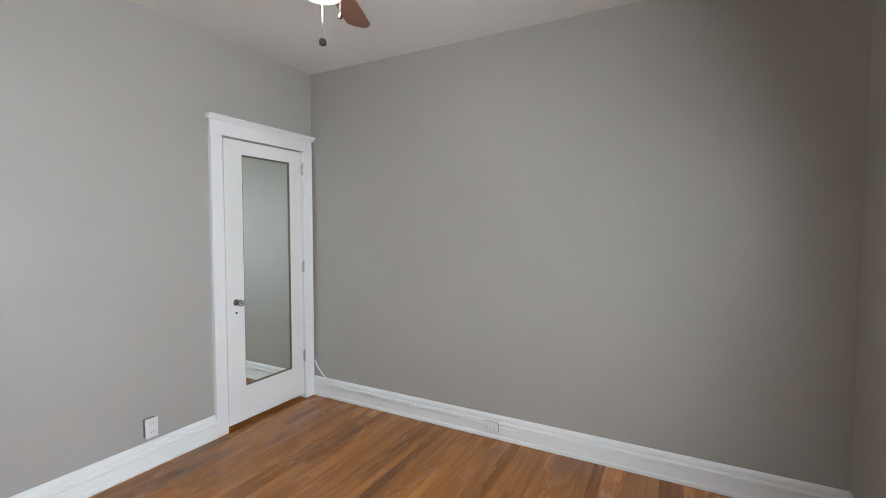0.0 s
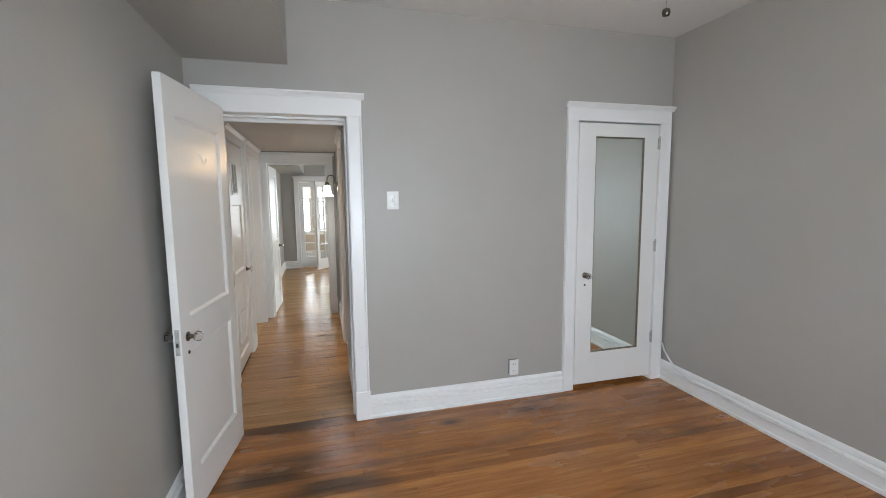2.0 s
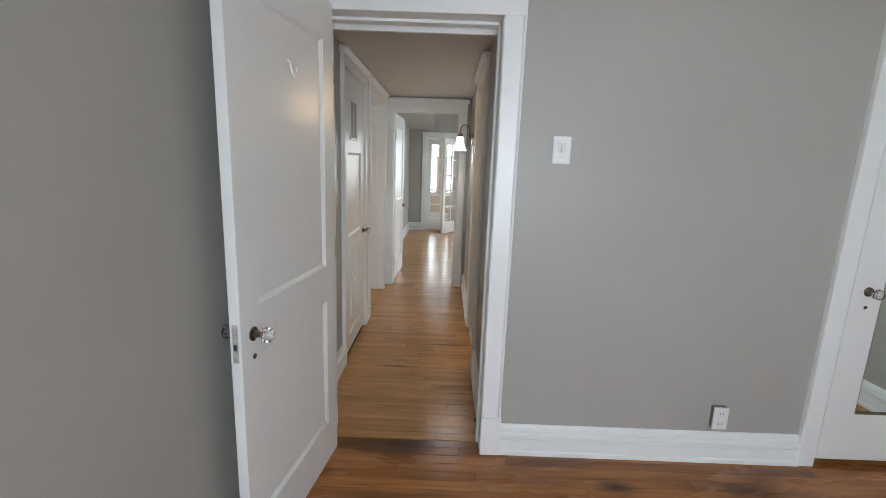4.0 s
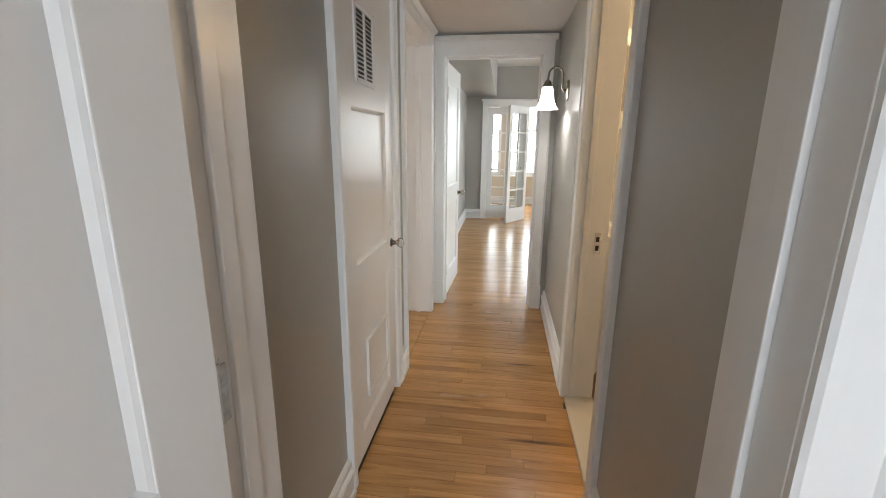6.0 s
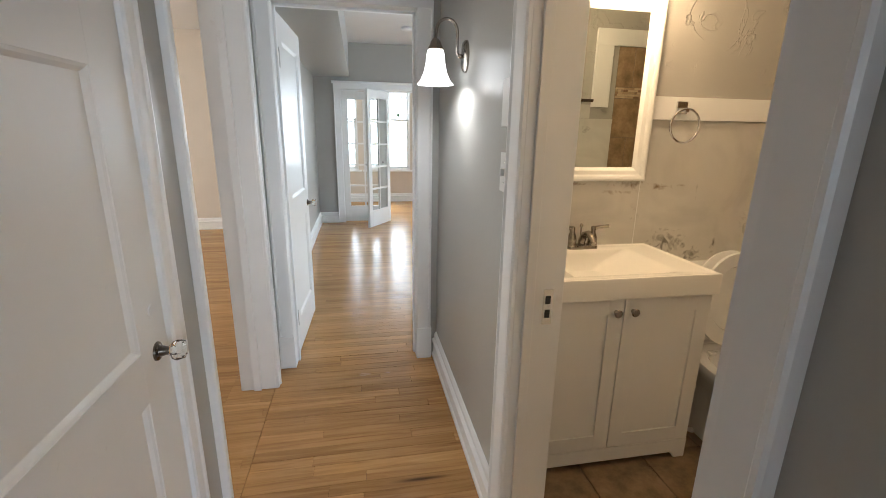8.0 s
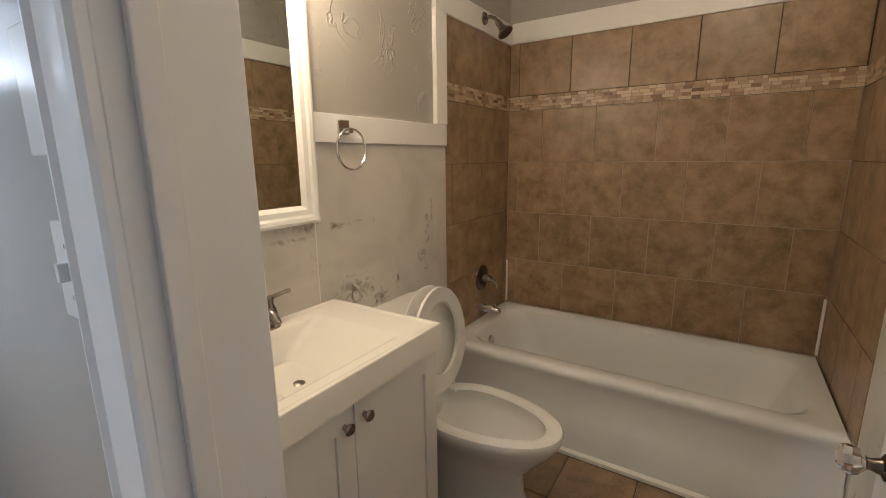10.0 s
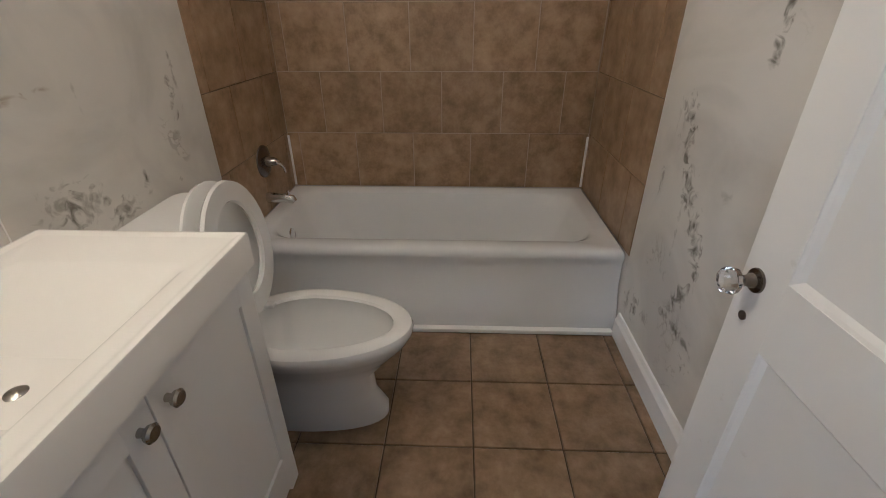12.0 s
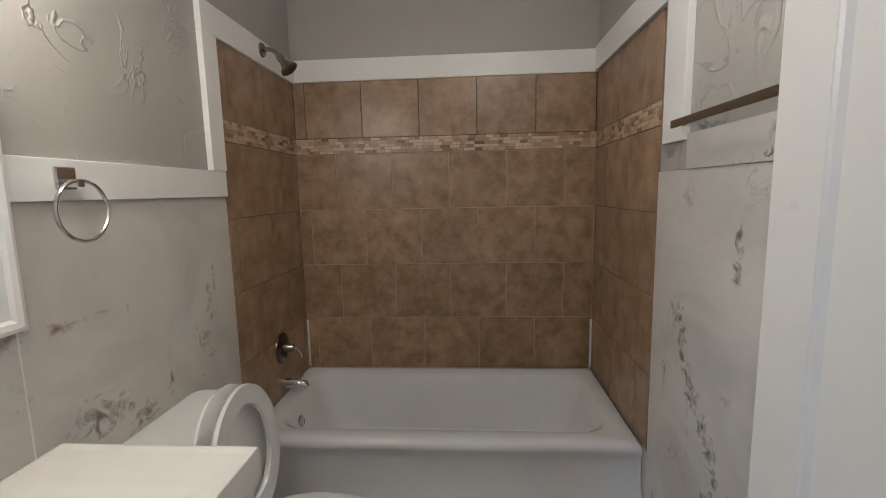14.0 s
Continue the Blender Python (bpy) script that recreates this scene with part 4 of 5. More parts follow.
TOGGLE = [("toggle", (-0.005, 0.005, -0.010, 0.012, 0.012), SOCKET), ("screw", (-0.003, 0.003, 0.028, 0.034, 0.001), CHROME), ("screw", (-0.003, 0.003, -0.034, -0.028, 0.001), CHROME)]
plate_with("light_switch", pose(1.043, 0, 1.493), 0.078, 0.118, "white toggle light switch plate on the grey wall", "light switch", [("recess", (-0.017, 0.017, -0.032, 0.032, 0.0006), HINGE)] + TOGGLE)


def duplex(m, label, deep):
    d = thing("outlet", m, label, "outlet")
    part("box", box(bmesh.new(), -0.033, 0.033, -deep + 0.006, 0, -0.055, 0.055, 0.002), BOX_GREY, d, "dark grey surface box")
    part("face_plate", box(bmesh.new(), -0.036, 0.036, -deep, -deep + 0.006, -0.058, 0.058, 0.002), SOCKET, d)
    for z in (-0.026, 0.026):
        f = part("receptacle", box(bmesh.new(), -0.017, 0.017, -deep - 0.003, -deep, z - 0.015, z + 0.015, 0.002), SOCKET, d)
        for x in (-0.007, 0.007):
            part("slot", box(bmesh.new(), x - 0.0012, x + 0.0012, -deep - 0.0036, -deep - 0.002, z - 0.004, z + 0.006), DARK, f)
    return d


duplex(pose(1.918, 0, 0.248), "white surface-mounted duplex outlet on the grey wall", 0.032)
duplex(pose(3.236, -1.66, 0.085, 0, 0, -90) @ pose(0, 0, 0, 0, 90, 0), "white outlet fixed sideways on the baseboard", 0.022)

cable = thing("cable", pose(3.231, -0.05, 0), "thin white cable tacked along the baseboard", "cable")
pts = [(0.020, 0.030, 0.30), (0.018, 0.0, 0.245), (0.010, -0.07, 0.19), (-0.006, -0.16, 0.145), (-0.012, -0.30, 0.112), (-0.010, -0.55, 0.122), (-0.010, -0.9, 0.102), (-0.010, -1.25, 0.116), (-0.010, -1.57, 0.092)]
part("wire", tube(bmesh.new(), pts, 0.0065, 8), SOCKET, cable, "", True)
for y in (-0.30, -0.62, -0.95, -1.30):
    part("clip", box(bmesh.new(), -0.012, 0.004, y - 0.008, y + 0.008, 0.098, 0.122, 0.002), SOCKET, cable)

fan = thing("ceiling_fan", pose(1.88, -1.45, 2.715), "ceiling fan with reddish wooden blades and a lit glass bowl", "ceiling fan")
part("canopy", lathe(bmesh.new(), [(0.0, 0.0), (0.085, 0.0), (0.085, -0.03), (0.07, -0.05), (0.0, -0.05)], 28), FAN_METAL, fan, "", True)
part("motor_housing", lathe(bmesh.new(), [(0.0, -0.045), (0.09, -0.045), (0.135, -0.07), (0.14, -0.13), (0.115, -0.17), (0.075, -0.19), (0.06, -0.235), (0.0, -0.235)], 28), FAN_METAL, fan, "", True)
part("light_bowl", lathe(bmesh.new(), [(0.055, -0.232), (0.085, -0.24), (0.105, -0.265), (0.105, -0.29), (0.075, -0.33), (0.0, -0.345)], 28), FAN_GLASS, fan, "lit white glass bowl", True)
for i in range(4):
    m = Matrix.Rotation(radians(24 + 90 * i), 4, "Z") @ pose(0, 0, -0.195, 10, 0, 0)
    outline = [(0.18, -0.050), (0.46, -0.066), (0.545, -0.068), (0.590, -0.035), (0.590, 0.020), (0.565, 0.066), (0.46, 0.066), (0.18, 0.050)]
    bm = prism(bmesh.new(), outline, (0, 0, 0), (1, 0, 0), (0, 1, 0), (0, 0, 0.007))
    bm.transform(m)
    blade = part("blade", bm, BLADE, fan, "reddish brown wooden blade")
    bm = prism(bmesh.new(), [(0.10, -0.02), (0.25, -0.035), (0.25, 0.035), (0.10, 0.02)], (0, 0, -0.006), (1, 0, 0), (0, 1, 0), (0, 0, 0.005))
    bm.transform(m)
    part("blade_iron", bm, FAN_METAL, blade)
for x, y, z0, z1, r in ((0.0, 0.0, -0.344, -0.505, 0.016), (0.085, -0.02, -0.26, -0.375, 0.011)):
    bm = bmesh.new()
    for k in range(int((z0 - z1) / 0.007)):
        bmesh.ops.create_icosphere(bm, subdivisions=1, radius=0.0030, matrix=Matrix.Translation((x, y, z0 - 0.007 * k)))
    tube(bm, [(x, y, z0), (x, y, z1)], 0.0012, 6)
    ch = part("pull_chain", bm, CHROME, fan, "beaded metal pull chain")
    part("pull_knob", lathe(bmesh.new(), [(0, -r), (r * 0.8, -r * 0.7), (r, 0), (r * 0.8, r * 0.7), (0, r)], 14, Matrix.Translation((x, y, z1 - r * 0.8))), BRASS, ch, "dark metal ball", True)

# ---- hall things ----
sc = thing("wall_sconce", pose(0.785, 2.415, 1.655), "brushed nickel wall sconce with a lit bell-shaped glass shade", "wall sconce")
part("back_plate", skin(bmesh.new(), [[(x, y, z) for y, z in [(hy * math.cos(2 * math.pi * i / 28), hz * math.sin(2 * math.pi * i / 28)) for i in range(28)]] for x, hy, hz in ((0, 0.048, 0.062), (-0.008, 0.048, 0.062), (-0.016, 0.040, 0.053), (-0.018, 0.028, 0.038))], True, False, True), NICKEL, sc, "", True)
arm = [(-0.015, 0, 0.0), (-0.030, 0, 0.0), (-0.040, 0, 0.012)] + [(-0.082 + 0.042 * math.cos(a), 0, 0.090 + 0.045 * math.sin(a)) for a in [math.pi * k / 10 for k in range(0, 11)]] + [(-0.126, 0, 0.075), (-0.127, 0, 0.055)]
part("arm", tube(bmesh.new(), arm, 0.006, 10), NICKEL, sc, "curved gooseneck arm", True)
part("socket_cup", lathe(bmesh.new(), [(0, 0.060), (0.012, 0.060), (0.020, 0.050), (0.024, 0.036), (0.029, 0.028), (0.029, 0.020), (0, 0.020)], 20, Matrix.Translation((-0.127, 0, 0))), NICKEL, sc, "", True)
part("finial", lathe(bmesh.new(), [(0, 0), (0.008, 0.002), (0.010, 0.010), (0.006, 0.018), (0, 0.020)], 12, Matrix.Translation((-0.018, 0, 0.0)) @ pose(0, 0, 0, 0, -90, 0)), NICKEL, sc, "", True)
shade = part("shade", lathe(bmesh.new(), [(0.028, 0.022), (0.034, 0.008), (0.038, -0.030), (0.046, -0.065), (0.060, -0.095), (0.074, -0.110), (0.070, -0.110), (0.056, -0.093), (0.042, -0.063), (0.034, -0.030), (0.030, 0.006), (0.024, 0.020)], 32, Matrix.Translation((-0.127, 0, 0))), SHADE, sc, "lit white bell-shaped glass", True)

plate_with("light_switch", pose(0.785, 1.846, 1.245, 0, 0, -90), 0.075, 0.118, "white toggle light switch plate in the hall", "light switch", TOGGLE, 0.009)
plate_with("wall_panel", pose(0.785, 1.842, 1.447, 0, 0, -90), 0.075, 0.135, "painted-over cover plate on the hall wall", "cover plate", [], 0.014)

# strike plate on the bathroom jamb
st = thing("strike_plate", pose(0.884, 1.6988, 0.862), "worn metal strike plate let into the white door jamb", "strike plate")
part("plate", boxes((-0.015, 0.015, -0.002, 0, -0.055, 0.055)), CHROME, st)
for z in (0.022, -0.022):
    part("latch_hole", boxes((-0.008, 0.008, -0.0026, -0.001, z - 0.013, z + 0.013)), DARK, st)

# smoke alarm on the living room ceiling
sa = thing("smoke_alarm", pose(0.95, 6.2, 2.54), "round white smoke alarm on the ceiling", "smoke alarm")
part("body", lathe(bmesh.new(), [(0, 0), (0.065, 0), (0.062, -0.025), (0.04, -0.035), (0, -0.036)], 24), SOCKET, sa, "", True)

# ---- bathroom: shower trim and wall sheets ----
NORTH, SOUTH, EAST, RIM = 2.440, 0.748, 3.303, 0.388
NT, ST_ = 2.535, 2.472
sheets = holder("marble_wall_sheets", "grey-white marble sheets with mildew stains under the dado", "wall panel")
part("sheet", boxes((0.932, 1.655, 2.4425, 2.448, 0.0, 1.430)), MARBLE_NORTH, sheets)
part("sheet", boxes((1.6585, NT, 2.4425, 2.448, 0.0, 1.430)), MARBLE_NORTH, sheets)
part("sheet", boxes((0.932, ST_, 0.740, 0.7455, 0.0, 1.488)), MARBLE_DAMP, sheets)
part("sheet", boxes((ST_ + 0.001, 2.60, 0.740, 0.7455, 0.0, 0.380)), MARBLE, sheets)
part("seam", boxes((1.6545, 1.6585, 2.4415, 2.4425, 0.0, 1.430)), WHITE, sheets)
part("border_sheet", boxes((0.932, 2.258, 0.740, 0.750, 1.490, 1.600)), MARBLE, sheets, "raised marble border strip")
trim = holder("trim_shower", "white painted boards framing the shower tiles", "trim")
part("board", boxes((0.932, NT - 0.004, 2.430, 2.448, 1.431, 1.533), bevel=0.002), WHITE, trim)
part("board", boxes((NT - 0.100, NT - 0.006, 2.424, 2.448, 1.534, 2.05), bevel=0.002), WHITE, trim)
part("board", boxes((NT - 0.100, EAST + 0.006, 2.424, 2.448, 2.051, 2.165), bevel=0.002), WHITE, trim)
part("board", boxes((EAST - 0.010, EAST + 0.008, 0.741, 2.4235, 2.056, 2.175), bevel=0.002), WHITE, trim)
part("board", boxes((2.262, EAST - 0.0105, 0.740, 0.764, 2.061, 2.185), bevel=0.002), WHITE, trim)
part("board", boxes((2.262, 2.412, 0.740, 0.764, 1.582, 2.060), bevel=0.002), WHITE, trim)
for y in (NORTH - 0.006, SOUTH + 0.006):
    part("caulk_strip", boxes((EAST - 0.010, EAST - 0.002, y - 0.006, y + 0.006, RIM, 0.68), bevel=0.002), WHITE, trim)
part("tub_foot_strip", boxes((2.422, 2.452, 0.764, 2.44, 0.0, 0.020), bevel=0.003), WHITE, trim)

# ---- bathtub ----
tub = thing("bathtub", pose((2.50 + EAST) / 2, (NORTH + SOUTH) / 2, 0), "white enamelled alcove bathtub with a plain apron", "bathtub")
hx, hy = (EAST - 2.50) / 2, (NORTH - SOUTH) / 2 - 0.001
loops = []
for dx, z in ((-0.048, 0.0), (-0.046, 0.05), (-0.036, 0.11), (-0.012, 0.17), (0.004, 0.22), (0.010, 0.30), (0.008, 0.328), (0.002, 0.345), (0.0, 0.362)):
    loops.append([(p[0] if p[0] > 0 else p[0] + dx, p[1], p[2]) for p in rounded(0, 0, hx, hy, 0.004, z, 8)])
for inset, z, r in ((0.006, 0.378, 0.006), (0.018, RIM, 0.012), (0.045, RIM + 0.001, 0.03)):
    loops.append(rounded(0, 0, hx - inset, hy - inset * 0.6, r, z, 8))
for ix, iy, z, r in ((0.085, 0.075, RIM - 0.002, 0.12), (0.105, 0.095, RIM - 0.015, 0.13), (0.125, 0.13, 0.30, 0.14), (0.145, 0.19, 0.16, 0.15), (0.175, 0.25, 0.085, 0.15), (0.23, 0.34, 0.065, 0.13)):
    loops.append(rounded(0.012, 0, hx - ix, hy - iy, r, z, 8))
part("shell", skin(bmesh.new(), loops, True, False, True), ENAMEL, tub, "", True)
part("overflow_plate", lathe(bmesh.new(), [(0, 0.006), (0.026, 0.006), (0.034, 0.002), (0.034, 0.0), (0, 0)], 20, Matrix.Translation((-0.09, hy - 0.132, 0.295)) @ pose(0, 0, 0, 80)), CHROME, tub, "round chrome overflow plate", True)

# shower fittings
vx = 2.938
valve = thing("shower_valve", pose(vx, NORTH, 0.637), "nickel shower valve with a lever, darkened for its dim reflections", "shower valve")
part("escutcheon", lathe(bmesh.new(), [(0, 0), (0.080, 0), (0.078, 0.006), (0.060, 0.012), (0.03, 0.016), (0, 0.016)], 28, pose(0, 0, 0, 90)), DARKENED_NICKEL, valve, "", True)
part("stem", lathe(bmesh.new(), [(0, 0.012), (0.026, 0.014), (0.022, 0.050), (0.018, 0.065), (0, 0.066)], 20, pose(0, 0, 0, 90)), NICKEL, valve, "", True)
part("lever", tube(bmesh.new(), [(0, -0.055, 0), (0.015, -0.075, -0.012), (0.030, -0.085, -0.04), (0.034, -0.088, -0.065)], [0.012, 0.010, 0.008, 0.006], 10), CHROME, valve, "", True)
spout = thing("tub_spout", pose(vx - 0.03, NORTH, 0.458), "polished chrome bath spout", "bath spout")
part("body", tube(bmesh.new(), [(0, 0, 0), (0, -0.04, 0.0), (0, -0.09, -0.002), (0, -0.125, -0.010), (0, -0.135, -0.022)], [0.028, 0.026, 0.024, 0.022, 0.016], 16), CHROME, spout, "", True)
part("diverter", lathe(bmesh.new(), [(0, 0), (0.006, 0), (0.006, 0.014), (0.010, 0.016), (0.008, 0.022), (0, 0.023)], 12, Matrix.Translation((0, -0.11, 0.016))), CHROME, spout, "", True)
sh = thing("wall_shower", pose(vx - 0.02, 2.424, 2.118), "brushed nickel shower head on a bent arm", "shower head")
part("flange", lathe(bmesh.new(), [(0, 0), (0.034, 0), (0.030, 0.008), (0.012, 0.014), (0, 0.014)], 20, pose(0, 0, 0, 90)), NICKEL, sh, "", True)
part("arm", tube(bmesh.new(), [(0, 0, 0), (0, -0.035, 0.004), (0, -0.065, -0.010), (0, -0.085, -0.036)], 0.010, 12), NICKEL, sh, "", True)
hm = Matrix.Translation((0, -0.085, -0.036)) @ pose(0, 0, 0, 142)
part("head", lathe(bmesh.new(), [(0, -0.01), (0.016, -0.008), (0.018, 0.010), (0.016, 0.020), (0.024, 0.045), (0.042, 0.065), (0.044, 0.072), (0.038, 0.074)], 24, hm), NICKEL, sh, "", True)
part("spray_face", lathe(bmesh.new(), [(0.040, 0.071), (0.037, 0.076), (0, 0.076)], 24, hm), DARKENED_NICKEL, sh, "dark spray face", True)

# ---- toilet ----
toilet = thing("toilet", pose(1.975, 2.444, 0), "white two-piece toilet with seat and lid raised, beside the vanity", "toilet")
loops = [egg(0, -0.42, 0.108, 0.315, 0.20, 0.0, 40, 0.85), egg(0, -0.42, 0.108, 0.315, 0.20, 0.03, 40, 0.85), egg(0, -0.42, 0.098, 0.275, 0.19, 0.10, 40, 0.85), egg(0, -0.42, 0.098, 0.270, 0.20, 0.19, 40, 0.9),
         egg(0, -0.44, 0.128, 0.315, 0.22, 0.26, 40), egg(0, -0.47, 0.174, 0.345, 0.24, 0.33, 40), egg(0, -0.48, 0.192, 0.354, 0.25, 0.365, 40), egg(0, -0.48, 0.196, 0.358, 0.25, 0.385, 40), egg(0, -0.48, 0.190, 0.352, 0.246, 0.397, 40), egg(0, -0.48, 0.174, 0.336, 0.23, 0.402, 40),
         egg(0, -0.48, 0.146, 0.302, 0.19, 0.400, 40), egg(0, -0.48, 0.139, 0.292, 0.18, 0.392, 40), egg(0, -0.48, 0.143, 0.296, 0.184, 0.372, 40), egg(0, -0.48, 0.138, 0.285, 0.175, 0.33, 40), egg(0, -0.47, 0.108, 0.235, 0.15, 0.26, 40), egg(0, -0.46, 0.078, 0.17, 0.12, 0.20, 40), egg(0, -0.45, 0.045, 0.09, 0.07, 0.15, 40), egg(0, -0.45, 0.02, 0.04, 0.04, 0.145, 40)]
part("bowl", skin(bmesh.new(), loops, True, True, True), PORCELAIN, toilet, "", True)
part("bowl_deck", skin(bmesh.new(), [rounded(0, -0.20, 0.10, 0.10, 0.03, 0.20), rounded(0, -0.19, 0.16, 0.12, 0.03, 0.34), rounded(0, -0.17, 0.185, 0.13, 0.03, 0.385), rounded(0, -0.17, 0.18, 0.125, 0.03, 0.398)], True, True, True), PORCELAIN, toilet, "", True)
tank = part("tank", skin(bmesh.new(), [rounded(0, -0.115, 0.215, 0.085, 0.035, 0.398), rounded(0, -0.115, 0.228, 0.092, 0.035, 0.42), rounded(0, -0.115, 0.242, 0.100, 0.035, 0.705)], True, True, True), PORCELAIN, toilet, "", True)
part("tank_lid", skin(bmesh.new(), [rounded(0, -0.115, 0.248, 0.106, 0.035, 0.706), rounded(0, -0.115, 0.256, 0.110, 0.04, 0.714), rounded(0, -0.115, 0.256, 0.110, 0.04, 0.734), rounded(0, -0.115, 0.246, 0.102, 0.04, 0.746)], True, True, True), PORCELAIN, tank, "", True)
part("flush_lever", tube(bmesh.new(), [(-0.17, -0.212, 0.66), (-0.17, -0.228, 0.66), (-0.14, -0.234, 0.655), (-0.10, -0.234, 0.645)], [0.010, 0.008, 0.007, 0.006], 10), CHROME, tank, "chrome flush lever", True)
tilt = Matrix.Translation((0, -0.350, 0.410)) @ pose(0, 0, 0, -95)
lid_tilt = Matrix.Translation((0, -0.340, 0.410)) @ pose(0, 0, 0, -98)
ring = [[tilt @ Vector(p) for p in lp] for lp in (egg(0, -0.235, 0.182, 0.225, 0.20, -0.006, 40), egg(0, -0.235, 0.186, 0.228, 0.20, 0.004, 40), egg(0, -0.235, 0.178, 0.220, 0.195, 0.013, 40), egg(0, -0.24, 0.126, 0.166, 0.140, 0.013, 40), egg(0, -0.24, 0.118, 0.158, 0.134, 0.002, 40), egg(0, -0.24, 0.124, 0.164, 0.138, -0.006, 40), egg(0, -0.235, 0.182, 0.225, 0.20, -0.006, 40))]
part("seat", skin(bmesh.new(), ring), PORCELAIN, toilet, "raised white seat ring", True)
lid = [[lid_tilt @ Vector(p) for p in lp] for lp in (egg(0, -0.235, 0.180, 0.224, 0.20, 0.017, 40), egg(0, -0.235, 0.188, 0.230, 0.20, 0.020, 40), egg(0, -0.235, 0.186, 0.228, 0.20, 0.030, 40), egg(0, -0.235, 0.170, 0.21, 0.185, 0.036, 40))]
part("lid", skin(bmesh.new(), lid, True, True, True), PORCELAIN, toilet, "raised white lid", True)
for x in (-0.075, 0.075):
    part("seat_hinge", box(bmesh.new(), x - 0.015, x + 0.015, -0.355, -0.322, 0.398, 0.413, 0.004), PORCELAIN, toilet)
for x in (-0.112, 0.112):
    part("bolt_cap", lathe(bmesh.new(), [(0.015, 0.0), (0.014, 0.012), (0.008, 0.019), (0, 0.021)], 14, Matrix.Translation((x, -0.34, 0.0))), PORCELAIN, toilet, "", True)
part("supply_valve", lathe(bmesh.new(), [(0, 0), (0.012, 0), (0.012, 0.05), (0.018, 0.052), (0.018, 0.066), (0, 0.068)], 12, Matrix.Translation((-0.20, 0.0, 0.16)) @ pose(0, 0, 0, 90)), CHROME, toilet, "chrome supply valve", True)
part("supply_hose", tube(bmesh.new(), [(-0.20, -0.045, 0.165), (-0.215, -0.06, 0.22), (-0.205, -0.09, 0.31), (-0.18, -0.11, 0.395)], 0.006, 8), CHROME, toilet, "braided hose", True)

# ---- vanity ----
VX0, VX1, VY0, VTOP, VC = 0.934, 1.714, 1.958, 0.847, 0.765
vw, vd = VX1 - VX0, 2.442 - VY0
van = thing("vanity_cabinet", pose(VX0, VY0, 0), "white bathroom vanity cabinet with two panel doors", "vanity cabinet")
part("body", boxes((0.006, 0.024, 0.020, vd, 0.0, VC), (vw - 0.024, vw - 0.006, 0.020, vd, 0.0, VC), (0.024, vw - 0.024, 0.040, vd, 0.095, 0.111), (0.024, vw - 0.024, 0.022, 0.036, 0.70, VC), (0.024, vw - 0.024, vd - 0.010, vd - 0.002, 0.111, 0.64), bevel=0.001), CABINET, van)
# bottom rail with a shallow arch between two short feet
arch = [(0.006, 0.0), (0.055, 0.0), (0.075, 0.028), (vw - 0.075, 0.028), (vw - 0.055, 0.0), (vw - 0.006, 0.0), (vw - 0.006, 0.092), (0.006, 0.092)]
part("bottom_rail", prism(bmesh.new(), arch, (0, 0.002, 0), (1, 0, 0), (0, 0, 1), (0, 0.017, 0)), CABINET, van)
# black board stands in for the shade in the toe space
part("plinth_shadow_board", boxes((0.025, vw - 0.025, 0.10, 0.112, 0.0, 0.095)), DARK, van)
for k in range(2):
    x0 = 0.010 + k * (vw / 2 - 0.008)
    x1 = x0 + vw / 2 - 0.012
    bm = bmesh.new()
    s = 0.062
    for r in ((x0, x0 + s, 0.096, VC - 0.006), (x1 - s, x1, 0.096, VC - 0.006)):
        box(bm, r[0], r[1], 0.0, 0.019, r[2], r[3], 0.0015)
    for r in ((0.096, 0.096 + s), (VC - 0.006 - s, VC - 0.006)):
        box(bm, x0 + s - 0.001, x1 - s + 0.001, 0.0003, 0.0187, r[0], r[1])
    dr = part("door", bm, CABINET, van)
    part("panel", boxes((x0 + s - 0.003, x1 - s + 0.003, 0.008, 0.014, 0.096 + s - 0.003, VC - 0.006 - s + 0.003)), CABINET, dr)
    kx = x1 - 0.034 if k == 0 else x0 + 0.034
    part("knob", skin(bmesh.new(), [[(kx + hx_ * math.cos(2 * math.pi * i / 20), -d_, VC - 0.056 + hz_ * math.sin(2 * math.pi * i / 20)) for i in range(20)] for d_, hx_, hz_ in ((0.0, 0.008, 0.008), (0.010, 0.007, 0.007), (0.014, 0.014, 0.013), (0.022, 0.017, 0.016), (0.026, 0.013, 0.012))], True, True, True), NICKEL, dr, "rounded square nickel knob", True)
# one-piece basin top: a sheet with a sloping basin let into it
top = thing("basin_top", pose(VX0 - 0.002, VY0 - 0.013, VC), "white one-piece vanity top with a rectangular basin", "sink")
tw, td, th = vw + 0.010, vd + 0.013, VTOP - VC
sx, sy = tw / 0.922, td / 0.399


def top_loop(inset, z, r):
    return rounded(tw / 2, td / 2, tw / 2 - inset, td / 2 - inset, r, z, 8)


def bowl_loop(drop, x0, x1, y0, y1, r):
    """One level of the bowl: long ramps to the sides, a steep back."""
    return rounded(sx * (x0 + x1) / 2, sy * (y0 + y1) / 2, sx * (x1 - x0) / 2, sy * (y1 - y0) / 2, r, th - 0.004 - drop, 8)


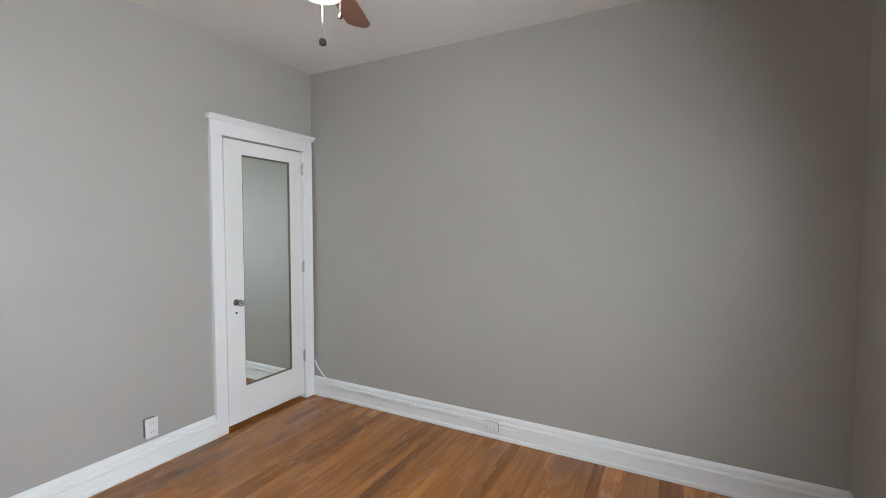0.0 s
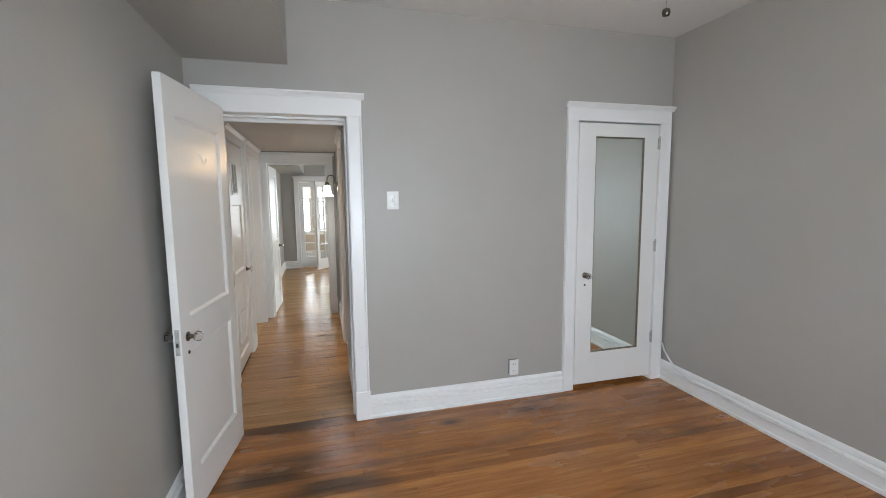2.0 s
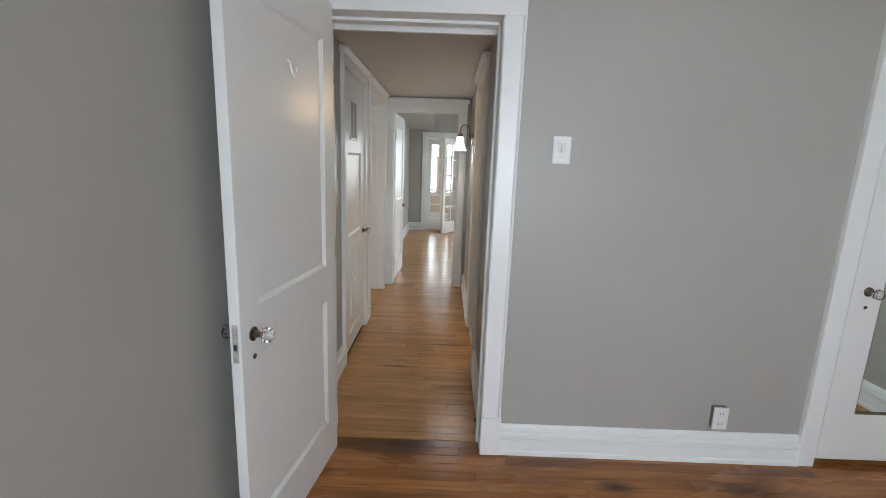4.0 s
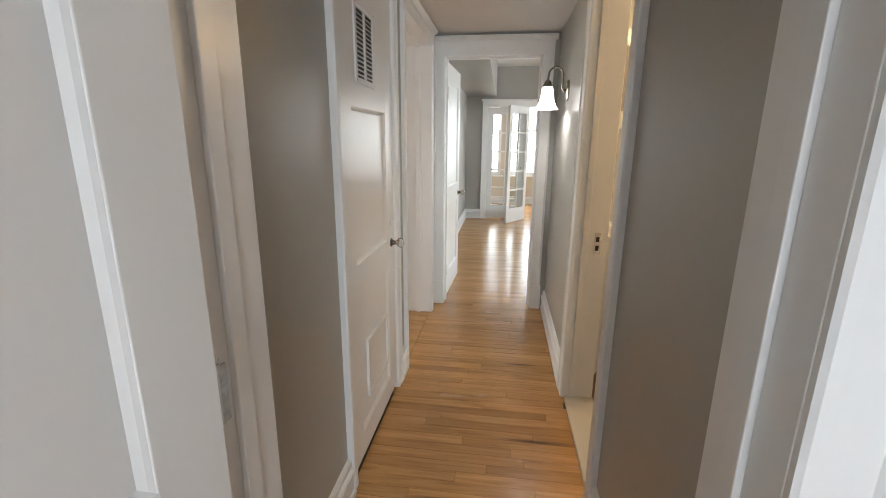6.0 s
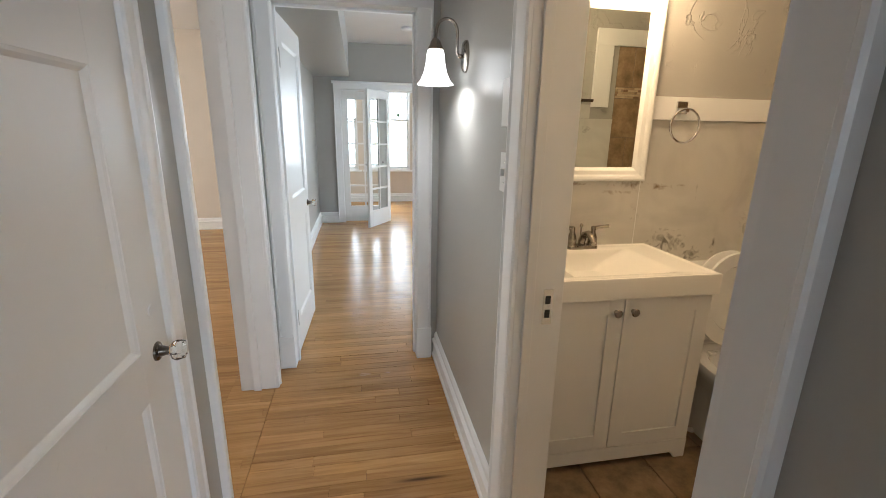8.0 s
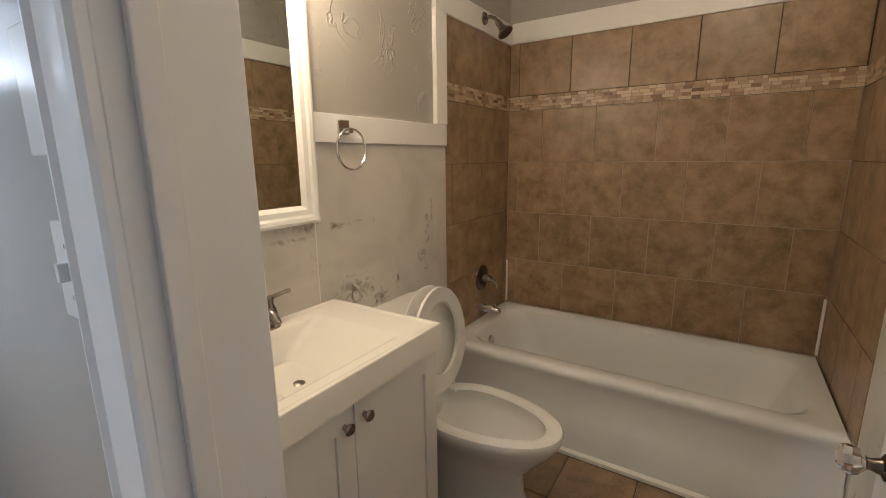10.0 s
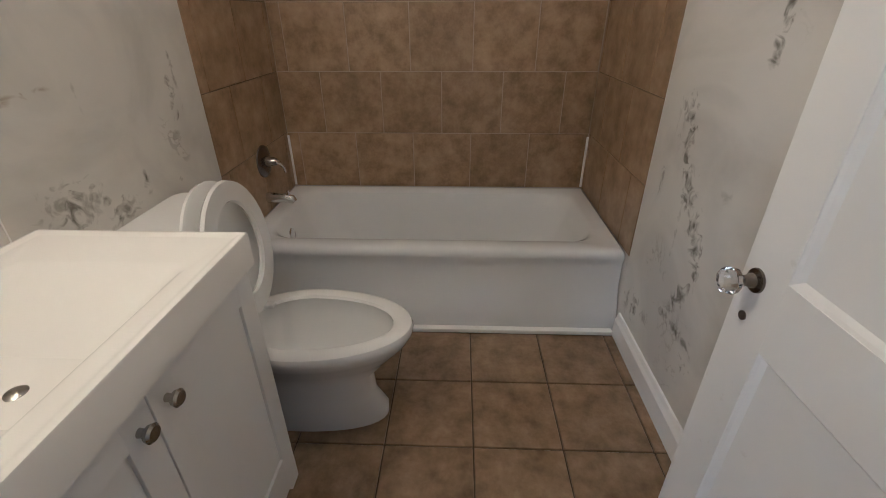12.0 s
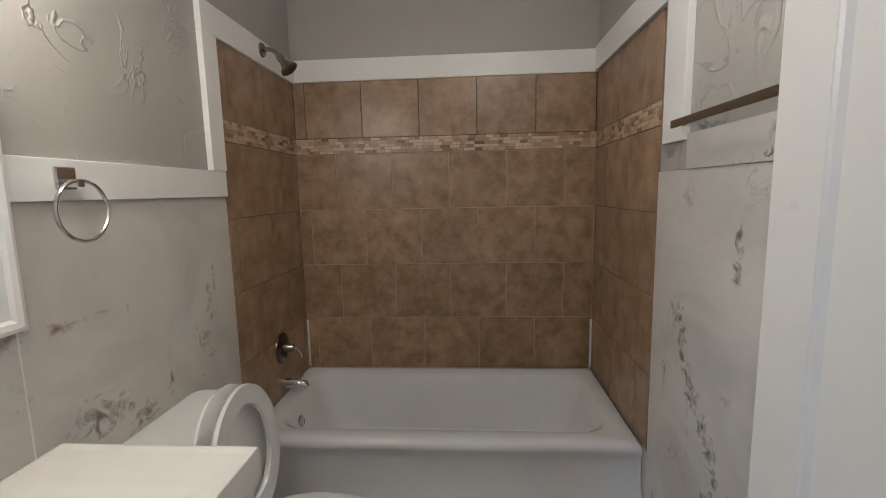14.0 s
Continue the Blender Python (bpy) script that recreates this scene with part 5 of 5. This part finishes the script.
loops = [top_loop(0, 0.0, 0.003), top_loop(0, th - 0.005, 0.003), top_loop(0.002, th - 0.0012, 0.004), top_loop(0.006, th, 0.005), top_loop(0.014, th - 0.0003, 0.008), top_loop(0.020, th - 0.0035, 0.010), top_loop(0.028, th - 0.004, 0.012),
         bowl_loop(0.0, 0.155, 0.765, 0.042, 0.334, 0.028), bowl_loop(0.003, 0.172, 0.748, 0.050, 0.331, 0.028), bowl_loop(0.018, 0.215, 0.705, 0.064, 0.327, 0.028), bowl_loop(0.042, 0.275, 0.640, 0.080, 0.318, 0.028), bowl_loop(0.066, 0.335, 0.575, 0.097, 0.302, 0.028), bowl_loop(0.083, 0.375, 0.515, 0.112, 0.265, 0.025), bowl_loop(0.090, 0.395, 0.480, 0.124, 0.205, 0.02)]
part("basin", skin(bmesh.new(), loops, True, True, True), CERAMIC, top, "", True)
dz = th - 0.094
part("drain_well", lathe(bmesh.new(), [(0, 0.0015), (0.024, 0.0015), (0.024, 0.0035), (0, 0.0035)], 22, Matrix.Translation((0.437 * sx, 0.163 * sy, dz))), DARK, top, "dark drain opening")
part("drain", lathe(bmesh.new(), [(0.022, 0.001), (0.033, 0.001), (0.032, 0.005), (0.026, 0.006), (0.022, 0.003), (0.022, 0.001)], 22, Matrix.Translation((0.437 * sx, 0.163 * sy, dz))), CHROME, top, "chrome drain ring", True)
part("stopper", lathe(bmesh.new(), [(0, 0.002), (0.008, 0.002), (0.016, 0.008), (0.018, 0.012), (0.012, 0.015), (0, 0.016)], 20, Matrix.Translation((0.437 * sx, 0.163 * sy, dz)) @ pose(0.003, 0, 0, 12)), NICKEL, top, "half-raised pop-up stopper", True)
# faucet
fz = VTOP - 0.004
fc = thing("faucet", pose(1.362, 2.398, fz), "brushed nickel two-handle basin faucet", "faucet")
part("base", skin(bmesh.new(), [rounded(0, 0, 0.078, 0.026, 0.025, 0.0), rounded(0, 0, 0.078, 0.026, 0.025, 0.010), rounded(0, 0, 0.072, 0.021, 0.020, 0.017)], True, True, True), NICKEL, fc, "", True)
part("spout", tube(bmesh.new(), [(0, 0.004, 0.012), (0, 0.0, 0.040), (0, -0.018, 0.068), (0, -0.050, 0.080), (0, -0.085, 0.070), (0, -0.108, 0.048)], [0.018, 0.017, 0.016, 0.016, 0.0145, 0.012], 16), NICKEL, fc, "", True)
part("lift_rod", tube(bmesh.new(), [(0, 0.018, 0.015), (0, 0.018, 0.096), (0, 0.018, 0.100), (0, 0.018, 0.110), (0, 0.018, 0.114)], [0.0035, 0.0035, 0.008, 0.008, 0.003], 10), NICKEL, fc, "", True)
for s in (-1, 1):
    hd = part("handle_base", lathe(bmesh.new(), [(0, 0.012), (0.024, 0.012), (0.024, 0.022), (0.021, 0.030), (0.022, 0.040), (0.019, 0.058), (0.011, 0.078), (0.012, 0.092), (0.009, 0.104), (0, 0.106)], 20, Matrix.Translation((s * 0.052, 0, 0))), NICKEL, fc, "", True)
    part("lever", tube(bmesh.new(), [(s * 0.048, 0, 0.094), (s * 0.075, 0.0, 0.099), (s * 0.105, -0.002, 0.103), (s * 0.127, -0.003, 0.104)], [0.010, 0.0075, 0.0065, 0.008], 10), NICKEL, hd, "", True)

# mirror over the basin, with a moulded white frame
MX0, MX1, MZ0, MZ1 = 1.15, 1.652, 1.155, 1.93
fm = thing("framed_mirror", pose(MX0, 2.430, MZ0), "mirror in a moulded white wooden frame over the basin", "mirror")
mw, mh = MX1 - MX0, MZ1 - MZ0
prof = [(0.0, 0.0), (0.0, -0.024), (0.010, -0.028), (0.022, -0.026), (0.030, -0.020), (0.048, -0.018), (0.054, -0.012), (0.062, -0.004)]
loops = [[(i, y, i), (mw - i, y, i), (mw - i, y, mh - i), (i, y, mh - i)] for i, y in prof]
part("frame", skin(bmesh.new(), loops), WHITE, fm, "white moulded frame")
part("glass", boxes((0.058, mw - 0.058, -0.004, -0.001, 0.058, mh - 0.058)), MIRROR, fm)
part("back_board", boxes((0.002, mw - 0.002, 0.0, 0.010, 0.002, mh - 0.002)), DARK, fm)

vl = thing("vanity_light", pose(1.40, 2.448, 2.03), "lit frosted glass vanity light above the mirror", "vanity light")
part("back_plate", box(bmesh.new(), -0.25, 0.25, -0.03, 0, -0.045, 0.045, 0.006), NICKEL, vl)
part("diffuser", box(bmesh.new(), -0.23, 0.23, -0.115, -0.03, -0.055, 0.055, 0.02), SHADE_WARM, vl, "lit frosted glass")

cl = thing("ceiling_light", pose(1.80, 1.25, 2.56), "lit round frosted ceiling light", "ceiling light")
part("base", lathe(bmesh.new(), [(0, 0), (0.15, 0), (0.15, -0.02), (0.14, -0.025), (0, -0.025)], 32), SOCKET, cl, "", True)
part("dome", lathe(bmesh.new(), [(0.138, -0.022), (0.135, -0.05), (0.10, -0.085), (0.05, -0.10), (0, -0.104)], 32), SHADE_WARM, cl, "lit frosted dome", True)

# towel ring
tr = thing("towel_ring", pose(1.806, 2.430, 1.486), "chrome towel ring on the white dado board", "towel ring")
part("mount", box(bmesh.new(), -0.028, 0.028, -0.010, 0, -0.028, 0.028, 0.004), CHROME, tr)
part("post", box(bmesh.new(), -0.011, 0.011, -0.045, -0.008, -0.022, -0.002, 0.003), CHROME, tr)
part("ring", tube(bmesh.new(), [(0.002 + 0.074 * math.sin(a), -0.040, -0.080 + 0.074 * math.cos(a)) for a in [2 * math.pi * k / 40 for k in range(41)]], 0.005, 8), CHROME, tr, "", True)

# towel bar
tb = thing("towel_bar", pose(2.25, 0.740, 1.628), "flat brushed metal towel bar", "towel bar")
part("bar", box(bmesh.new(), -0.62, 0.0, 0.060, 0.068, -0.012, 0.012, 0.002), NICKEL, tb)
for x in (-0.55, -0.07):
    part("bracket", box(bmesh.new(), x - 0.015, x + 0.015, 0.0, 0.060, -0.014, 0.014, 0.004), CHROME, tb)


# ---- trees outside the sunroom ----
def tree(x, y, h, seed):
    rnd = random.Random(seed)
    t = thing("tree", pose(x, y, -3.0), "leafy green tree outside the windows", "tree")
    bm = bmesh.new()
    tube(bm, [(0, 0, 0), (0.05, 0.02, h * 0.3), (-0.04, 0.05, h * 0.55), (0.03, 0, h * 0.8)], [0.17, 0.13, 0.09, 0.04], 10)
    limbs = []
    for k in range(9):
        a, z = rnd.uniform(0, 6.28), h * rnd.uniform(0.35, 0.75)
        r = rnd.uniform(0.9, 1.7)
        end = (r * math.cos(a), r * math.sin(a), z + rnd.uniform(0.4, 1.2))
        limbs.append(end)
        tube(bm, [(0, 0, z), (end[0] * 0.5, end[1] * 0.5, z + 0.35), end], [0.05, 0.035, 0.015], 6)
    part("trunk", bm, BARK, t, "", True)
    verts, faces = [], []
    for k in range(2600):
        c = Vector(limbs[k % len(limbs)]) + Vector((rnd.gauss(0, 0.5), rnd.gauss(0, 0.5), rnd.gauss(0.15, 0.42)))
        e = Euler((rnd.uniform(0, 3), rnd.uniform(0, 3), rnd.uniform(0, 6)))
        s = rnd.uniform(0.05, 0.10)
        n = len(verts)
        for p in ((-s, 0, 0), (0, -s * 0.5, 0.01), (s, 0, 0), (0, s * 0.5, 0.01)):
            q = Vector(p)
            q.rotate(e)
            verts.append(c + q)
        faces.append((n, n + 1, n + 2, n + 3))
    me = bpy.data.meshes.new("crown")
    me.from_pydata(verts, [], faces)
    me.materials.append(LEAF)
    cr = new("crown", me)
    cr.parent = t


tree(3.6, 19.0, 8.6, 3)
# added self-lit sheet, whitens the view through the windows
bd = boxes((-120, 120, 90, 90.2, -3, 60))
structure("backdrop", bd, BACKDROP_GLOW, "self-lit pale backdrop standing in for the overexposed view", "backdrop")

# ---- pieces of floors and walls ----
PIECE = {}


def piece(name, parent, x0, x1, y0, y1, z0, z1, mat, bevel=0.0015):
    """A bevelled slab; alike sizes share one mesh."""
    key = (round(x1 - x0, 3), round(y1 - y0, 3), round(z1 - z0, 3), mat.name)
    if key not in PIECE:
        a, b, c = (x1 - x0) / 2, (y1 - y0) / 2, (z1 - z0) / 2
        bm = bmesh.new()
        bmesh.ops.create_cube(bm, size=1, matrix=Matrix.Diagonal((2 * a, 2 * b, 2 * c, 1)))
        bmesh.ops.bevel(bm, geom=list(bm.edges), offset=bevel, segments=1, affect="EDGES")
        me = bpy.data.meshes.new(name)
        bm.to_mesh(me)
        bm.free()
        me.materials.append(mat)
        PIECE[key] = me
    ob = new(name, PIECE[key])
    ob.location = ((x0 + x1) / 2, (y0 + y1) / 2, (z0 + z1) / 2)
    ob.parent = parent
    return ob


def board_floor(parent, x0, x1, y0, y1, mat, width, mean, seed):
    rnd = random.Random(seed)
    rows = max(1, round((y1 - y0) / width))
    w = (y1 - y0) / rows
    for j in range(rows):
        x = x0 - rnd.uniform(0, mean * 0.8)
        while x < x1:
            ln = round(rnd.uniform(0.7, 1.35) * mean * 4) / 4
            a, b = max(x, x0), min(x + ln, x1)
            if b - a > 0.04:
                piece("floor_board", parent, a + 0.0003, b - 0.0003, y0 + j * w + 0.0003, y0 + (j + 1) * w - 0.0003, -0.012, rnd.choice((0.0, 0.0, 0.0004, -0.0004)), mat, 0.0008)
            x += ln


def board_sheet(name, x0, x1, y0, y1, width, mean, seed, label):
    """Far floors: the boards joined in one mesh."""
    rnd = random.Random(seed)
    verts, faces = [], []
    rows = round((y1 - y0) / width)
    w = (y1 - y0) / rows
    for j in range(rows):
        x = x0 - rnd.uniform(0, mean)
        while x < x1:
            ln = rnd.uniform(0.6, 1.4) * mean
            a, b = max(x, x0) + 0.0005, min(x + ln, x1) - 0.0005
            if b > a:
                n = len(verts)
                ya, yb = y0 + j * w + 0.0006, y0 + (j + 1) * w - 0.0006
                verts += [(a, ya, -0.012), (b, ya, -0.012), (b, yb, -0.012), (a, yb, -0.012), (a, ya, 0), (b, ya, 0), (b, yb, 0), (a, yb, 0)]
                faces += [(n + 4, n + 5, n + 6, n + 7), (n, n + 1, n + 5, n + 4), (n + 1, n + 2, n + 6, n + 5), (n + 2, n + 3, n + 7, n + 6), (n + 3, n, n + 4, n + 7)]
            x += ln
    me = bpy.data.meshes.new(name)
    me.from_pydata(verts, [], faces)
    me.materials.append(WOOD_FAR)
    ob = new(name, me)
    ob.parent = bpy.data.objects[label]
    ob["kind"] = "stuff"


board_floor(bpy.data.objects["floor_bedroom"], -0.155, 3.26, -3.52, 0.074, WOOD_BED, 0.0585, 1.35, 11)
board_floor(bpy.data.objects["floor_hall"], -0.139, 0.79, 0.077, 3.09, WOOD_HALL, 0.058, 0.85, 12)
board_sheet("floor_boards", -0.25, 4.30, 3.092, 7.36, 0.058, 0.9, 13, "floor_living")
board_sheet("floor_boards", -0.80, 3.60, 7.362, 9.30, 0.058, 0.9, 14, "floor_sunroom")
board_sheet("floor_boards", -4.0, -0.37, 1.62, 7.0, 0.058, 0.9, 15, "floor_dining")
board_sheet("floor_boards", -0.37, -0.141, 1.62, 3.02, 0.058, 0.9, 16, "floor_dining")

# bathroom floor tiles
floor_bath = bpy.data.objects["floor_bath"]
P = 0.300
for i in range(6):
    for j in range(6):
        x1, y1 = 2.424 - i * P, 2.304 - j * P
        xa, xb, ya, yb = max(x1 - P, 0.936), x1, max(y1 - P, 0.741), min(y1, 2.442)
        if xb - xa > 0.03 and yb - ya > 0.03:
            piece("floor_tile", floor_bath, xa + 0.0025, xb - 0.0025, ya + 0.0025, yb - 0.0025, -0.008, 0.0, TILE_FLOOR, 0.002)
    xa, xb = max(2.424 - (i + 1) * P, 0.936), 2.424 - i * P
    if xb - xa > 0.03:
        piece("floor_tile", floor_bath, xa + 0.0025, xb - 0.0025, 2.3065, 2.442, -0.008, 0.0, TILE_FLOOR, 0.002)

# shower wall tiles: five rows with a mosaic band under the topmost
ROWS = [(0.380, 0.694, 0.0), (0.694, 1.016, 0.5), (1.016, 1.338, 0.0), (1.338, 1.655, 0.5), (1.745, 2.060, 0.0)]
beds = {
    "wall_bath_east": ("y", SOUTH, NORTH, 1.726),
    "wall_bath_north": ("x", NT, EAST, 2.60),
    "wall_bath_south": ("x", ST_, EAST, 2.62),
}
T = 0.325
for wall, (axis, lo, hi, ref) in beds.items():
    parent = bpy.data.objects[wall]
    for z0, z1, shift in ROWS:
        first = ref + shift * T - 12 * T
        k = 0
        while first + k * T < hi:
            a, b = max(first + k * T, lo), min(first + (k + 1) * T, hi)
            k += 1
            if b - a < 0.012:
                continue
            g = 0.0022
            if axis == "y":
                piece("wall_tile", parent, EAST, EAST + 0.007, a + g, b - g, z0 + g, z1 - g, TILE_WALL)
            elif wall == "wall_bath_north":
                piece("wall_tile", parent, a + g, b - g, NORTH, NORTH + 0.007, z0 + g, z1 - g, TILE_WALL)
            else:
                piece("wall_tile", parent, a + g, b - g, SOUTH - 0.007, SOUTH, z0 + g, z1 - g, TILE_WALL)

# grout beds
part("grout", boxes((EAST + 0.0035, EAST + 0.0075, SOUTH - 0.004, NORTH + 0.004, 0.36, 1.655)), GROUT_LIGHT, bpy.data.objects["wall_bath_east"])
part("grout", boxes((NT, EAST + 0.003, NORTH + 0.0035, NORTH + 0.0078, 0.381, 2.06)), GROUT_MID, bpy.data.objects["wall_bath_north"])
part("grout", boxes((ST_, EAST + 0.003, SOUTH - 0.0078, SOUTH - 0.0035, 0.381, 2.06)), GROUT_MID, bpy.data.objects["wall_bath_south"])

part("grout", boxes((EAST + 0.0035, EAST + 0.0075, SOUTH - 0.004, NORTH + 0.004, 1.7385, 2.06)), GROUT_DARK, bpy.data.objects["wall_bath_east"], "dark grout of the top row")
part("grout", boxes((EAST + 0.0035, EAST + 0.0075, SOUTH - 0.004, NORTH + 0.004, 1.6555, 1.738)), GROUT_MID, bpy.data.objects["wall_bath_east"])

# mosaic band
rnd = random.Random(21)
for wall, (axis, lo, hi, ref) in beds.items():
    verts, faces = [], []
    for r in range(5):
        z0 = 1.658 + r * 0.0172
        p = lo + rnd.uniform(-0.03, 0)
        while p < hi:
            ln = rnd.choice((0.024, 0.040, 0.040, 0.055))
            a, b = max(p, lo) + 0.001, min(p + ln, hi) - 0.001
            p += ln
            if b <= a:
                continue
            d = rnd.uniform(0.0, 0.0025)
            n = len(verts)
            for q in (0, 1):
                for aa, zz in ((a, z0 + 0.001), (b, z0 + 0.001), (b, z0 + 0.0165), (a, z0 + 0.0165)):
                    if axis == "y":
                        verts.append((EAST + 0.006 - q * (0.005 + d), aa, zz))
                    elif wall == "wall_bath_north":
                        verts.append((aa, NORTH + 0.006 - q * (0.005 + d), zz))
                    else:
                        verts.append((aa, SOUTH - 0.006 + q * (0.005 + d), zz))
            faces += [(n + 4, n + 5, n + 6, n + 7)] + [(n + i, n + (i + 1) % 4, n + 4 + (i + 1) % 4, n + 4 + i) for i in range(4)]
    me = bpy.data.meshes.new("mosaic_band")
    me.from_pydata(verts, [], faces)
    me.materials.append(MOSAIC)
    ob = new("mosaic_band", me)
    ob.parent = bpy.data.objects[wall]
    ob["kind"] = "stuff"
